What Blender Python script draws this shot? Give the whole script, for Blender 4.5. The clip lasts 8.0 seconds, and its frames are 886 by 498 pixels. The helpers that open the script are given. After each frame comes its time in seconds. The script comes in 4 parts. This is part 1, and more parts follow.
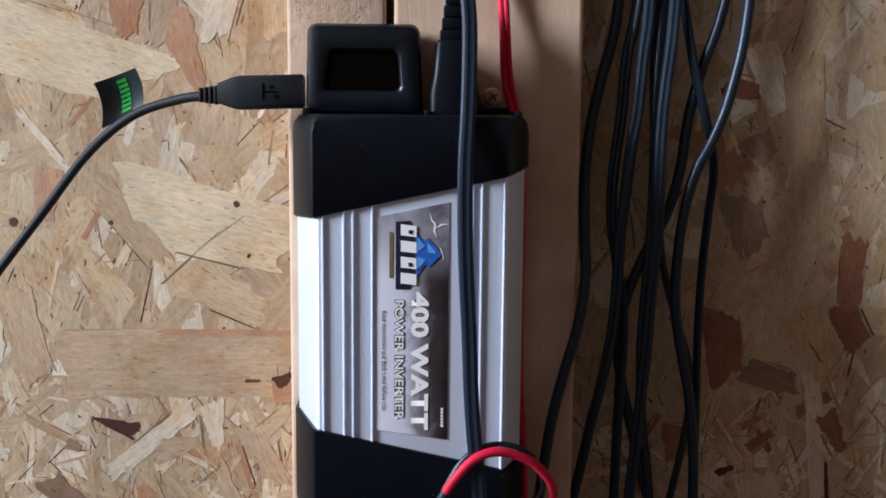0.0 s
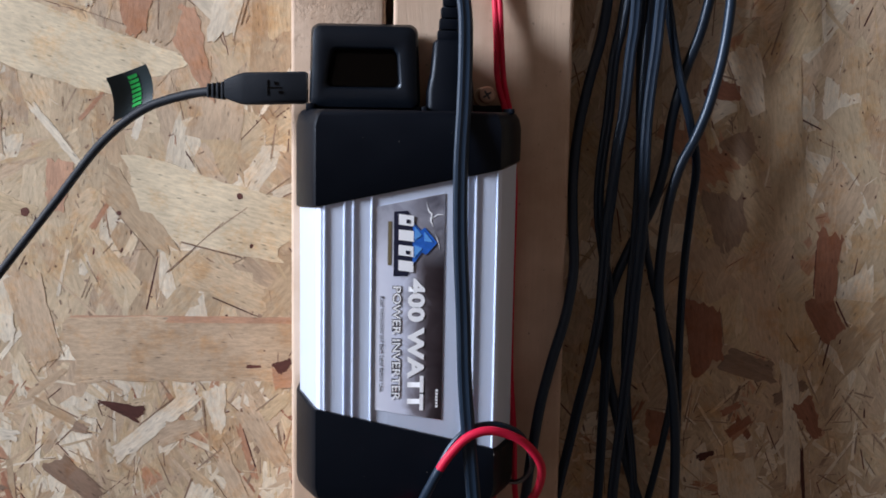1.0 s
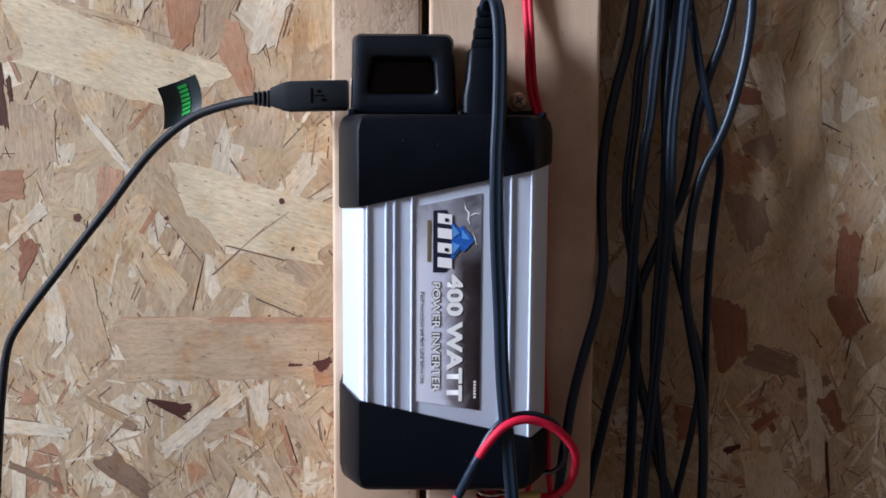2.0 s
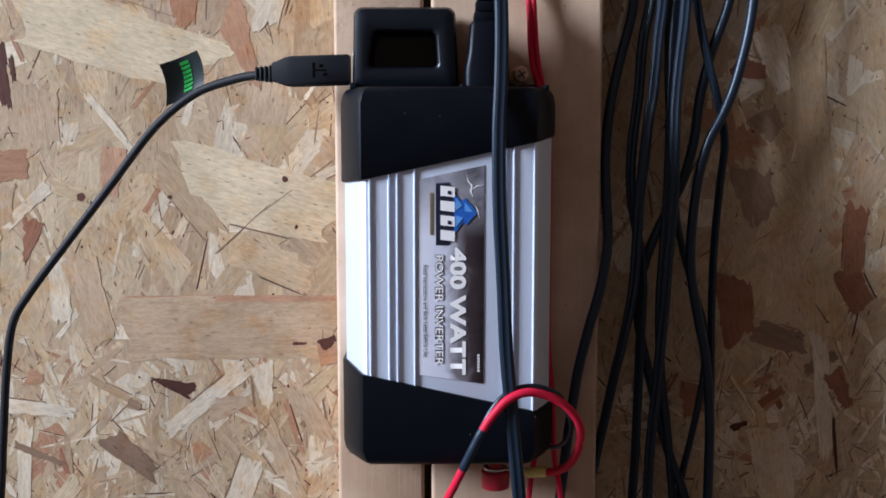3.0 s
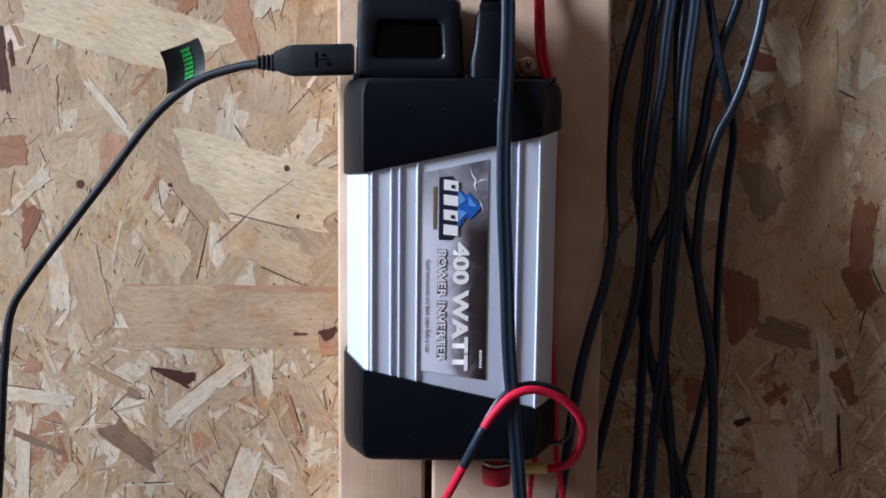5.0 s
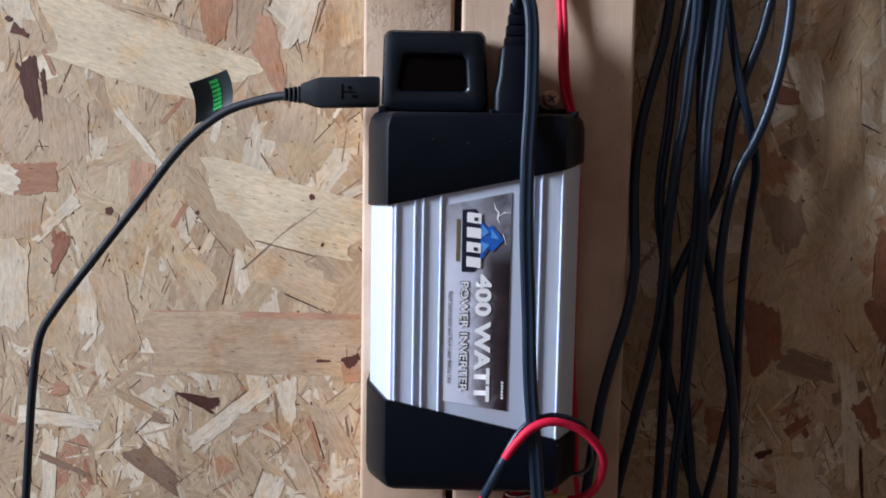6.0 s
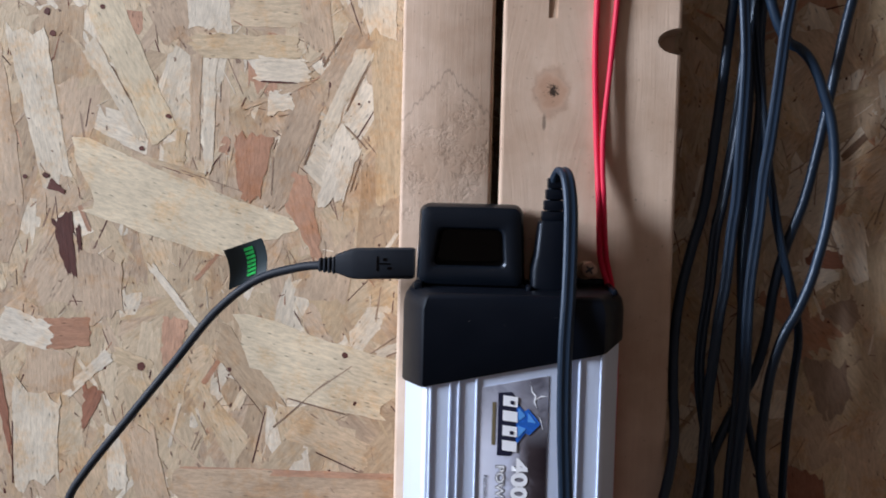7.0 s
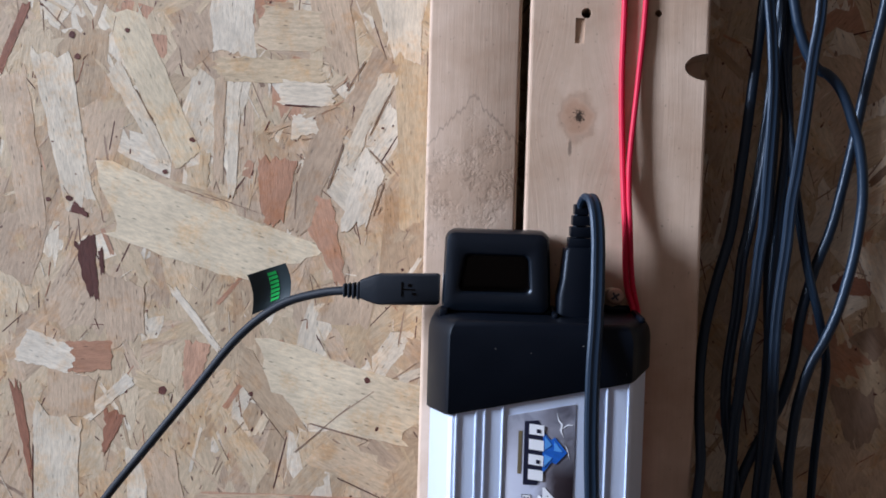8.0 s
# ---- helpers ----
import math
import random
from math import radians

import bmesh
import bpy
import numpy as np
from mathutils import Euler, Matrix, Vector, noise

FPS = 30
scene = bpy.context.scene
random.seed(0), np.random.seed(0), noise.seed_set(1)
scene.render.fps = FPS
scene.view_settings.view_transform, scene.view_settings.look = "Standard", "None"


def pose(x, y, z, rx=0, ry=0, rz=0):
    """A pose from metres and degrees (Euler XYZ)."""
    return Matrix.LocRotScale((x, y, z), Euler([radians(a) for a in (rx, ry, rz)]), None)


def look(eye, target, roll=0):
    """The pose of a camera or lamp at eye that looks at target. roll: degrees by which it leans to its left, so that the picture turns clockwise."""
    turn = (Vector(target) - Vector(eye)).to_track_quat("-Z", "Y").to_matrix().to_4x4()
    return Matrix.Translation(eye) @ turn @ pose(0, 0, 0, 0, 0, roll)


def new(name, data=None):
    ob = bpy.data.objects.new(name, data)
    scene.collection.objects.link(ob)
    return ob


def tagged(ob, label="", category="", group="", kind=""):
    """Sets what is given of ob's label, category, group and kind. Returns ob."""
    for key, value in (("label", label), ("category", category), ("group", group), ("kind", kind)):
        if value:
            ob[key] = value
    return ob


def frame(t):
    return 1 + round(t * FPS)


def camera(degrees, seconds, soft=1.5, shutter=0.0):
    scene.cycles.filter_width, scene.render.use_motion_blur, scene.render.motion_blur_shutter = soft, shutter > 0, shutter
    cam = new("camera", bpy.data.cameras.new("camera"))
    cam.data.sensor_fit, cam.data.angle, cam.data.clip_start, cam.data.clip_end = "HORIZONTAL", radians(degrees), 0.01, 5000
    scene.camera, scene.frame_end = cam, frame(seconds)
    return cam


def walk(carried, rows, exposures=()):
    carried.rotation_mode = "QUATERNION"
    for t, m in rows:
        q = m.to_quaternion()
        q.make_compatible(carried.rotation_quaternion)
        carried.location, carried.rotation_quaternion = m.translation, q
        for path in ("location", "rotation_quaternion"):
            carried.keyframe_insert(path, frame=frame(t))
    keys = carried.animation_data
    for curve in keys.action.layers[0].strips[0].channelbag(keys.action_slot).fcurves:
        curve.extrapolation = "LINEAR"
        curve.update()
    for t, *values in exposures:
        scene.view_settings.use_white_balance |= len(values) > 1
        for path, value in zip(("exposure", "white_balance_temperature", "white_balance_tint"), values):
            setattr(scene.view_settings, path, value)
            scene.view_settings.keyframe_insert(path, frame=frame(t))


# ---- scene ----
cam = camera(46.0, 8.0, 1.7, 0.5)
PATH = [
    (0, (-0.007, -0.035, 1.459), (0.034, 1.945, 1.185), 0.5),
    (0.5, (-0.005, -0.041, 1.457), (0.051, 1.939, 1.178), -0.0),
    (1, (-0.011, -0.06, 1.454), (0.053, 1.922, 1.194), 1.0),
    (1.5, (-0.017, -0.08, 1.444), (0.037, 1.909, 1.236), 0.8),
    (1.7, (-0.02, -0.083, 1.445), (0.018, 1.905, 1.227), 0.7),
    (2.8, (-0.023, -0.085, 1.436), (0.015, 1.903, 1.223), -0.2),
    (3, (-0.019, -0.084, 1.432), (-0.002, 1.904, 1.214), 0.0),
    (3.5, (-0.02, -0.08, 1.431), (0.002, 1.905, 1.187), 0.3),
    (4, (-0.023, -0.077, 1.434), (0.006, 1.903, 1.153), 1.1),
    (4.5, (-0.024, -0.075, 1.434), (-0.015, 1.905, 1.148), 0.9),
    (4.7, (-0.022, -0.075, 1.437), (-0.012, 1.906, 1.162), 0.6),
    (5.8, (-0.015, -0.081, 1.444), (-0.022, 1.903, 1.192), 1.1),
    (6, (-0.019, -0.08, 1.448), (-0.052, 1.906, 1.214), 1.0),
    (6.2, (-0.0189, -0.0798, 1.4514), (-0.0549, 1.9067, 1.2234), 1.05),
    (6.3, (-0.0186, -0.0789, 1.464), (-0.0658, 1.9095, 1.2584), 1.25),
    (6.4, (-0.0183, -0.0778, 1.4811), (-0.0807, 1.9133, 1.3059), 1.51),
    (6.5, (-0.018, -0.077, 1.493), (-0.091, 1.916, 1.339), 1.7),
    (7, (-0.024, -0.066, 1.51), (-0.114, 1.927, 1.363), 1.4),
    (7.5, (-0.031, -0.062, 1.513), (-0.146, 1.93, 1.375), 1.5),
    (8, (-0.032, -0.063, 1.515), (-0.141, 1.931, 1.396), 1.6),
]
BALANCE = [(0, 0, 6650, 10), (1, 0.05, 6420, 10), (6, 0.05, 6320, 10), (7.5, 0, 6080, 10), (8, 0, 5900, 10)]
walk(cam, [(t, look(eye, target, roll)) for t, eye, target, roll in PATH], BALANCE)

# ---- world and light ----
world = bpy.data.worlds.new("sky")
scene.world = world
world.use_nodes = True
wn = world.node_tree.nodes
sky = wn.new("ShaderNodeTexSky")
sky.sky_type, sky.sun_disc = "NISHITA", False
sky.sun_elevation, sky.sun_rotation = radians(40), radians(250)
wn["Background"].inputs["Strength"].default_value = 0.1
world.node_tree.links.new(sky.outputs["Color"], wn["Background"].inputs["Color"])

# daylight through a high window in the left wall
WIN_X, WIN_Y0, WIN_Y1, WIN_Z0, WIN_Z1 = -3.0, -1.10, -0.28, 2.05, 3.35
lamp = bpy.data.lights.new("window_daylight", "AREA")
lamp.shape, lamp.size, lamp.size_y, lamp.energy = "RECTANGLE", WIN_Y1 - WIN_Y0, WIN_Z1 - WIN_Z0, 262.0
lamp.color = (0.90, 0.95, 1.08)
day = new("window_daylight", lamp)
day.matrix_world = look((WIN_X - 0.02, (WIN_Y0 + WIN_Y1) / 2, (WIN_Z0 + WIN_Z1) / 2), (1, (WIN_Y0 + WIN_Y1) / 2, (WIN_Z0 + WIN_Z1) / 2))

# ---- materials ----


def material(name, color, rough=0.6, metal=0.0, spread=0.12, scale=60.0, bump=0.1, fine=900.0, stretch=(1, 1, 1), spec=0.5, rvar=0.03, sheen=(1, 1, 1)):
    """A surface with variation at two scales and fine relief, in object space."""
    m = bpy.data.materials.new(name)
    m.use_nodes = True
    n, l = m.node_tree.nodes, m.node_tree.links
    b = n["Principled BSDF"]
    b.inputs["Metallic"].default_value = metal
    b.inputs["Specular IOR Level"].default_value = spec
    b.inputs["Specular Tint"].default_value = (*sheen, 1)
    tc, mp = n.new("ShaderNodeTexCoord"), n.new("ShaderNodeMapping")
    mp.inputs["Scale"].default_value = stretch
    l.new(tc.outputs["Object"], mp.inputs["Vector"])
    a, f = n.new("ShaderNodeTexNoise"), n.new("ShaderNodeTexNoise")
    a.inputs["Scale"].default_value, f.inputs["Scale"].default_value = scale, fine
    a.inputs["Detail"].default_value, f.inputs["Detail"].default_value = 4.0, 3.0
    for x in (a, f):
        l.new(mp.outputs["Vector"], x.inputs["Vector"])
    mix = n.new("ShaderNodeMix")
    mix.data_type = "RGBA"
    mix.inputs[6].default_value = (*[c * (1 - spread) for c in color], 1)
    mix.inputs[7].default_value = (*[min(1, c * (1 + spread)) for c in color], 1)
    l.new(a.outputs["Fac"], mix.inputs[0])
    l.new(mix.outputs[2], b.inputs["Base Color"])
    r = n.new("ShaderNodeMapRange")
    r.inputs[1].default_value, r.inputs[2].default_value = 0.3, 0.7
    r.inputs[3].default_value, r.inputs[4].default_value = max(0.02, rough - rvar), min(1, rough + rvar)
    l.new(a.outputs["Fac"], r.inputs[0])
    l.new(r.outputs[0], b.inputs["Roughness"])
    bp = n.new("ShaderNodeBump")
    bp.inputs["Strength"].default_value, bp.inputs["Distance"].default_value = bump, 0.0006
    l.new(f.outputs["Fac"], bp.inputs["Height"])
    l.new(bp.outputs["Normal"], b.inputs["Normal"])
    return m


def strand_material(name, stops, grain=1.0):
    """Wood flakes: a colour for each flake, grain along its length, pores and resin-stained margins."""
    m = bpy.data.materials.new(name)
    m.use_nodes = True
    n, l = m.node_tree.nodes, m.node_tree.links
    b = n["Principled BSDF"]
    b.inputs["Specular IOR Level"].default_value = 0.35
    geo, uv, info = n.new("ShaderNodeNewGeometry"), n.new("ShaderNodeUVMap"), n.new("ShaderNodeObjectInfo")
    su, own = n.new("ShaderNodeMath"), n.new("ShaderNodeMath")
    own.operation = "FRACT"
    l.new(geo.outputs["Random Per Island"], su.inputs[0])
    l.new(info.outputs["Random"], su.inputs[1])
    l.new(su.outputs[0], own.inputs[0])
    ramp = n.new("ShaderNodeValToRGB")
    ramp.color_ramp.interpolation = "LINEAR"
    el = ramp.color_ramp.elements
    while len(el) < len(stops):
        el.new(0.5)
    for e, (p, c) in zip(el, stops):
        e.position, e.color = p, (*c, 1)
    l.new(own.outputs[0], ramp.inputs[0])
    # grain along u, shifted from flake to flake
    shift = n.new("ShaderNodeVectorMath")
    shift.operation = "ADD"
    off = n.new("ShaderNodeCombineXYZ")
    k = n.new("ShaderNodeMath")
    k.operation = "MULTIPLY"
    k.inputs[1].default_value = 37.0
    l.new(own.outputs[0], k.inputs[0])
    l.new(k.outputs[0], off.inputs[2])
    l.new(uv.outputs["UV"], shift.inputs[0])
    l.new(off.outputs[0], shift.inputs[1])
    mp = n.new("ShaderNodeMapping")
    mp.inputs["Scale"].default_value = (20, 260, 1)
    l.new(shift.outputs[0], mp.inputs["Vector"])
    g = n.new("ShaderNodeTexNoise")
    g.inputs["Scale"].default_value, g.inputs["Detail"].default_value, g.inputs["Roughness"].default_value = 1.6, 6.0, 0.72
    g.inputs["Distortion"].default_value = 0.5
    l.new(mp.outputs["Vector"], g.inputs["Vector"])
    blot = n.new("ShaderNodeTexNoise")
    blot.inputs["Scale"].default_value, blot.inputs["Detail"].default_value = 38.0, 6.0
    l.new(shift.outputs[0], blot.inputs["Vector"])
    gr = n.new("ShaderNodeMapRange")
    gr.inputs[1].default_value, gr.inputs[2].default_value, gr.inputs[3].default_value, gr.inputs[4].default_value = 0.3, 0.7, 1 - 0.15 * grain, 1 + 0.09 * grain
    l.new(g.outputs["Fac"], gr.inputs[0])
    br = n.new("ShaderNodeMapRange")
    br.inputs[1].default_value, br.inputs[2].default_value, br.inputs[3].default_value, br.inputs[4].default_value = 0.3, 0.7, 0.86, 1.10
    l.new(blot.outputs["Fac"], br.inputs[0])
    # short dark pores
    mp2 = n.new("ShaderNodeMapping")
    mp2.inputs["Scale"].default_value = (90, 330, 1)
    l.new(shift.outputs[0], mp2.inputs["Vector"])
    v = n.new("ShaderNodeTexVoronoi")
    v.inputs["Scale"].default_value = 1.0
    l.new(mp2.outputs["Vector"], v.inputs["Vector"])
    pr = n.new("ShaderNodeMapRange")
    pr.inputs[1].default_value, pr.inputs[2].default_value, pr.inputs[3].default_value, pr.inputs[4].default_value = 0.06, 0.17, 0.5, 1.0
    l.new(v.outputs["Distance"], pr.inputs[0])
    m1, m2 = n.new("ShaderNodeMath"), n.new("ShaderNodeMath")
    m1.operation = m2.operation = "MULTIPLY"
    l.new(gr.outputs[0], m1.inputs[0])
    l.new(br.outputs[0], m1.inputs[1])
    l.new(m1.outputs[0], m2.inputs[0])
    l.new(pr.outputs[0], m2.inputs[1])
    # warm resin blotches and torn fibres
    tc = n.new("ShaderNodeTexCoord")
    warm = n.new("ShaderNodeTexNoise")
    warm.inputs["Scale"].default_value, warm.inputs["Detail"].default_value, warm.inputs["Roughness"].default_value = 48.0, 8.0, 0.75
    l.new(tc.outputs["Object"], warm.inputs["Vector"])
    wr = n.new("ShaderNodeMapRange")
    wr.inputs[1].default_value, wr.inputs[2].default_value, wr.inputs[4].default_value = 0.50, 0.66, 0.95
    l.new(warm.outputs["Fac"], wr.inputs[0])
    tint = n.new("ShaderNodeMix")
    tint.data_type, tint.blend_type = "RGBA", "MULTIPLY"
    tint.inputs[7].default_value = (0.97, 0.80, 0.62, 1)
    l.new(wr.outputs[0], tint.inputs[0])
    l.new(ramp.outputs["Color"], tint.inputs[6])
    torn = n.new("ShaderNodeTexNoise")
    torn.inputs["Scale"].default_value, torn.inputs["Detail"].default_value, torn.inputs["Roughness"].default_value = 420.0, 5.0, 0.75
    mp3 = n.new("ShaderNodeMapping")
    mp3.inputs["Scale"].default_value = (0.4, 1.6, 1)
    l.new(shift.outputs[0], mp3.inputs["Vector"])
    l.new(mp3.outputs["Vector"], torn.inputs["Vector"])
    tr = n.new("ShaderNodeMapRange")
    tr.inputs[1].default_value, tr.inputs[2].default_value, tr.inputs[3].default_value, tr.inputs[4].default_value = 0.36, 0.60, 0.80, 1.06
    l.new(torn.outputs["Fac"], tr.inputs[0])
    m3 = n.new("ShaderNodeMath")
    m3.operation = "MULTIPLY"
    l.new(m2.outputs[0], m3.inputs[0])
    l.new(tr.outputs[0], m3.inputs[1])
    m2 = m3
    sc = n.new("ShaderNodeVectorMath")
    sc.operation = "SCALE"
    l.new(tint.outputs[2], sc.inputs[0])
    l.new(m2.outputs[0], sc.inputs["Scale"])
    l.new(sc.outputs[0], b.inputs["Base Color"])
    b.inputs["Roughness"].default_value = 0.66
    bp = n.new("ShaderNodeBump")
    bp.inputs["Strength"].default_value, bp.inputs["Distance"].default_value = 0.5, 0.0004
    l.new(m2.outputs[0], bp.inputs["Height"])
    l.new(bp.outputs["Normal"], b.inputs["Normal"])
    return m


CREAM = [(0.0, (0.46, 0.335, 0.215)), (0.2, (0.52, 0.40, 0.265)), (0.5, (0.59, 0.465, 0.31)), (0.8, (0.66, 0.54, 0.375)), (1.0, (0.56, 0.41, 0.26))]
M_FLAKE = strand_material("wood_flakes", CREAM)
M_PALE = strand_material("pale_flake", [(0.0, (0.67, 0.58, 0.44)), (1.0, (0.78, 0.70, 0.565))], 0.7)
M_TAN = strand_material("tan_flake", [(0.0, (0.52, 0.385, 0.255)), (1.0, (0.59, 0.45, 0.315))])
M_RED = strand_material("red_brown_flake", [(0.0, (0.27, 0.115, 0.07)), (1.0, (0.38, 0.18, 0.11))])
M_BROWN = strand_material("grey_brown_flake", [(0.0, (0.25, 0.165, 0.115)), (1.0, (0.34, 0.24, 0.17))])
M_DARK = strand_material("dark_bark_flake", [(0.0, (0.07, 0.024, 0.019)), (1.0, (0.14, 0.05, 0.038))])
M_PINK = strand_material("pinkish_flake", [(0.0, (0.50, 0.375, 0.26)), (1.0, (0.57, 0.44, 0.31))])
M_GOLD = strand_material("golden_flake", [(0.0, (0.55, 0.415, 0.26)), (1.0, (0.62, 0.49, 0.32))])
M_CREAM = strand_material("cream_flake", [(0.0, (0.65, 0.545, 0.375)), (1.0, (0.71, 0.605, 0.43))], 0.35)
M_RUST = strand_material("rusty_flake", [(0.0, (0.43, 0.23, 0.14)), (1.0, (0.53, 0.32, 0.21))])
# blue of reflected daylight is put into the base colour and sheen
M_BLACK_PLASTIC = material("blue_lit_black_plastic", (0.0016, 0.0028, 0.0060), 0.40, bump=0.12, fine=2500, spec=0.24, sheen=(0.76, 0.87, 1.0))
M_ADAPTER = material("blue_lit_satin_plastic", (0.003, 0.0050, 0.0090), 0.32, spec=0.5, bump=0.06, fine=2500, sheen=(0.76, 0.87, 1.0))
M_GLOSS = material("gloss_black_plastic", (0.0012, 0.0012, 0.0016), 0.2, bump=0.0, spec=0.25)
# black flex: the bluish cast of reflected sky is mixed into its colour
M_RUBBER = material("blue_lit_black_rubber", (0.009, 0.019, 0.036), 0.38, spec=0.5, bump=0.1, fine=1500, sheen=(0.76, 0.87, 1.0))
M_CABLE = material("matt_black_rubber", (0.009, 0.013, 0.020), 0.6, spec=0.32, bump=0.15, fine=1500)
M_ALU = material("brushed_aluminium", (0.70, 0.79, 0.95), 0.62, metal=0.72, spread=0.05, bump=0.12, fine=600, stretch=(1, 1, 0.02))
M_REDWIRE = material("red_insulation", (0.62, 0.010, 0.05), 0.55, bump=0.05, spec=0.3)
M_KNOB = material("red_knob_plastic", (0.46, 0.02, 0.04), 0.4, bump=0.05)
M_YELLOW = material("yellow_crimp_plastic", (0.75, 0.62, 0.22), 0.4, bump=0.05)
M_SCREW = material("coppery_plated_steel", (0.62, 0.42, 0.33), 0.45, metal=0.6, bump=0.1)
M_WASHER = material("beige_fibre", (0.52, 0.40, 0.29), 0.7, bump=0.2)
M_STEEL = material("zinc_steel", (0.62, 0.60, 0.58), 0.4, metal=0.9, bump=0.1)
# surfaces out of view, their tone chosen for the bounced fill light
M_BOARD = material("unseen_fill_panels", (0.098, 0.070, 0.053), 0.8, scale=5, fine=80)
M_FLOORM = material("concrete", (0.075, 0.062, 0.052), 0.85, scale=6, fine=120)

# ---- building helpers ----


def finish(name, bm, mats, parent=None, label="", smooth=True):
    me = bpy.data.meshes.new(name)
    bmesh.ops.recalc_face_normals(bm, faces=bm.faces)
    bm.to_mesh(me)
    bm.free()
    for m in mats if isinstance(mats, (list, tuple)) else [mats]:
        me.materials.append(m)
    if smooth:
        me.shade_smooth()
        me.set_sharp_from_angle(angle=radians(32))
    ob = new(name, me)
    if parent:
        ob.parent = parent
    if label:
        ob["label"] = label
    return ob


def part(name, bm, mats, parent, label="", smooth=True):
    return finish(name, bm, mats, parent, label, smooth)


def empty(name, x, y, z):
    e = new(name)
    e.empty_display_size = 0.02
    e.location = (x, y, z)
    return e


def box(bm, x0, x1, y0, y1, z0, z1, bevel=0.0, seg=2):
    r = bmesh.ops.create_cube(bm, size=1)["verts"]
    for v in r:
        v.co = Vector(((x0 + x1) / 2 + v.co.x * (x1 - x0), (y0 + y1) / 2 + v.co.y * (y1 - y0), (z0 + z1) / 2 + v.co.z * (z1 - z0)))
    if bevel:
        es = list({e for v in r for e in v.link_edges})
        bmesh.ops.bevel(bm, geom=es, offset=bevel, segments=seg, profile=0.5, affect="EDGES")
    return bm


def spline(pts, n=8):
    """Smooth points through a few control points."""
    p = [Vector(q) for q in pts]
    p = [2 * p[0] - p[1]] + p + [2 * p[-1] - p[-2]]
    out = []
    for i in range(1, len(p) - 2):
        a, b, c, d = p[i - 1:i + 3]
        for k in range(n):
            t = k / n
            out.append(0.5 * (2 * b + (c - a) * t + (2 * a - 5 * b + 4 * c - d) * t * t + (3 * b - a - 3 * c + d) * t ** 3))
    out.append(p[-2])
    return out


def sweep(bm, pts, section, turn=0.0, twist=0.0, cap=True, side=(1, 0, 0)):
    """A section (list of u, v) swept along a smooth line; u starts along side."""
    rings = []
    n = len(pts)
    u = Vector(side)
    for i, p in enumerate(pts):
        d = (pts[min(i + 1, n - 1)] - pts[max(i - 1, 0)]).normalized()
        u = (u - d * u.dot(d)).normalized()
        w = d.cross(u)
        a = turn + twist * i / n
        uu, ww = u * math.cos(a) + w * math.sin(a), w * math.cos(a) - u * math.sin(a)
        sec = section(i / (n - 1)) if callable(section) else section
        rings.append([bm.verts.new(p + uu * s + ww * t) for s, t in sec])
    m = len(rings[0])
    for a, b in zip(rings, rings[1:]):
        for i in range(m):
            bm.faces.new((a[i], a[(i + 1) % m], b[(i + 1) % m], b[i]))
    if cap:
        bm.faces.new(rings[0][::-1])
        bm.faces.new(rings[-1])
    return bm


def round_section(r, n=10):
    return [(r * math.cos(2 * math.pi * i / n), r * math.sin(2 * math.pi * i / n)) for i in range(n)]


def zip_section(r, n=7):
    """Two round cores side by side, as in a flat two-core flex."""
    out = []
    for side in (1, -1):
        for i in range(n):
            a = math.radians(-125 + 250 * i / (n - 1))
            out.append((side * (r * 0.78 + r * math.cos(a)), side * r * math.sin(a)))
    return out


# ---- structure: an added, unseen shed round the wall that bounces fill light ----
OSB_Y, STUD_Y = 0.505, 0.467
ROOM_X0, ROOM_X1, ROOM_Y0, ROOM_Z1 = WIN_X, 1.7, -2.4, 3.6


def slab(name, x0, x1, y0, y1, z0, z1, mat, label, bevel=0.0):
    bm = bmesh.new()
    box(bm, x0, x1, y0, y1, z0, z1, bevel)
    return tagged(finish(name, bm, mat, smooth=False), label, name.split("_")[0], kind="structure")


slab("floor", ROOM_X0 - 0.1, ROOM_X1 + 0.1, ROOM_Y0 - 0.1, OSB_Y + 0.05, -0.1, 0, M_FLOORM, "added unseen plain grey concrete floor")
slab("ceiling", ROOM_X0 - 0.1, ROOM_X1 + 0.1, ROOM_Y0 - 0.1, OSB_Y + 0.05, ROOM_Z1, ROOM_Z1 + 0.1, M_BOARD, "added unseen plain board ceiling")
slab("wall_south", ROOM_X0 - 0.1, ROOM_X1 + 0.1, ROOM_Y0 - 0.1, ROOM_Y0, 0, ROOM_Z1, M_BOARD, "added unseen plain board wall behind the camera")
slab("wall_east", ROOM_X1, ROOM_X1 + 0.1, ROOM_Y0, OSB_Y, 0, ROOM_Z1, M_BOARD, "added unseen plain board side wall")
bm = bmesh.new()
box(bm, WIN_X - 0.1, WIN_X, ROOM_Y0, WIN_Y0, 0, ROOM_Z1)
box(bm, WIN_X - 0.1, WIN_X, WIN_Y1, OSB_Y, 0, ROOM_Z1)
box(bm, WIN_X - 0.1, WIN_X, WIN_Y0, WIN_Y1, 0, WIN_Z0)
box(bm, WIN_X - 0.1, WIN_X, WIN_Y0, WIN_Y1, WIN_Z1, ROOM_Z1)
tagged(finish("wall_west", bm, M_BOARD, smooth=False), "added unseen plain board side wall with a high window opening", "wall", kind="structure")

osb = slab("wall_north", ROOM_X0 - 0.1, ROOM_X1 + 0.1, OSB_Y + 0.0015, OSB_Y + 0.0135, 0, ROOM_Z1, M_TAN, "unpainted oriented strand board wall with pale and reddish flakes")

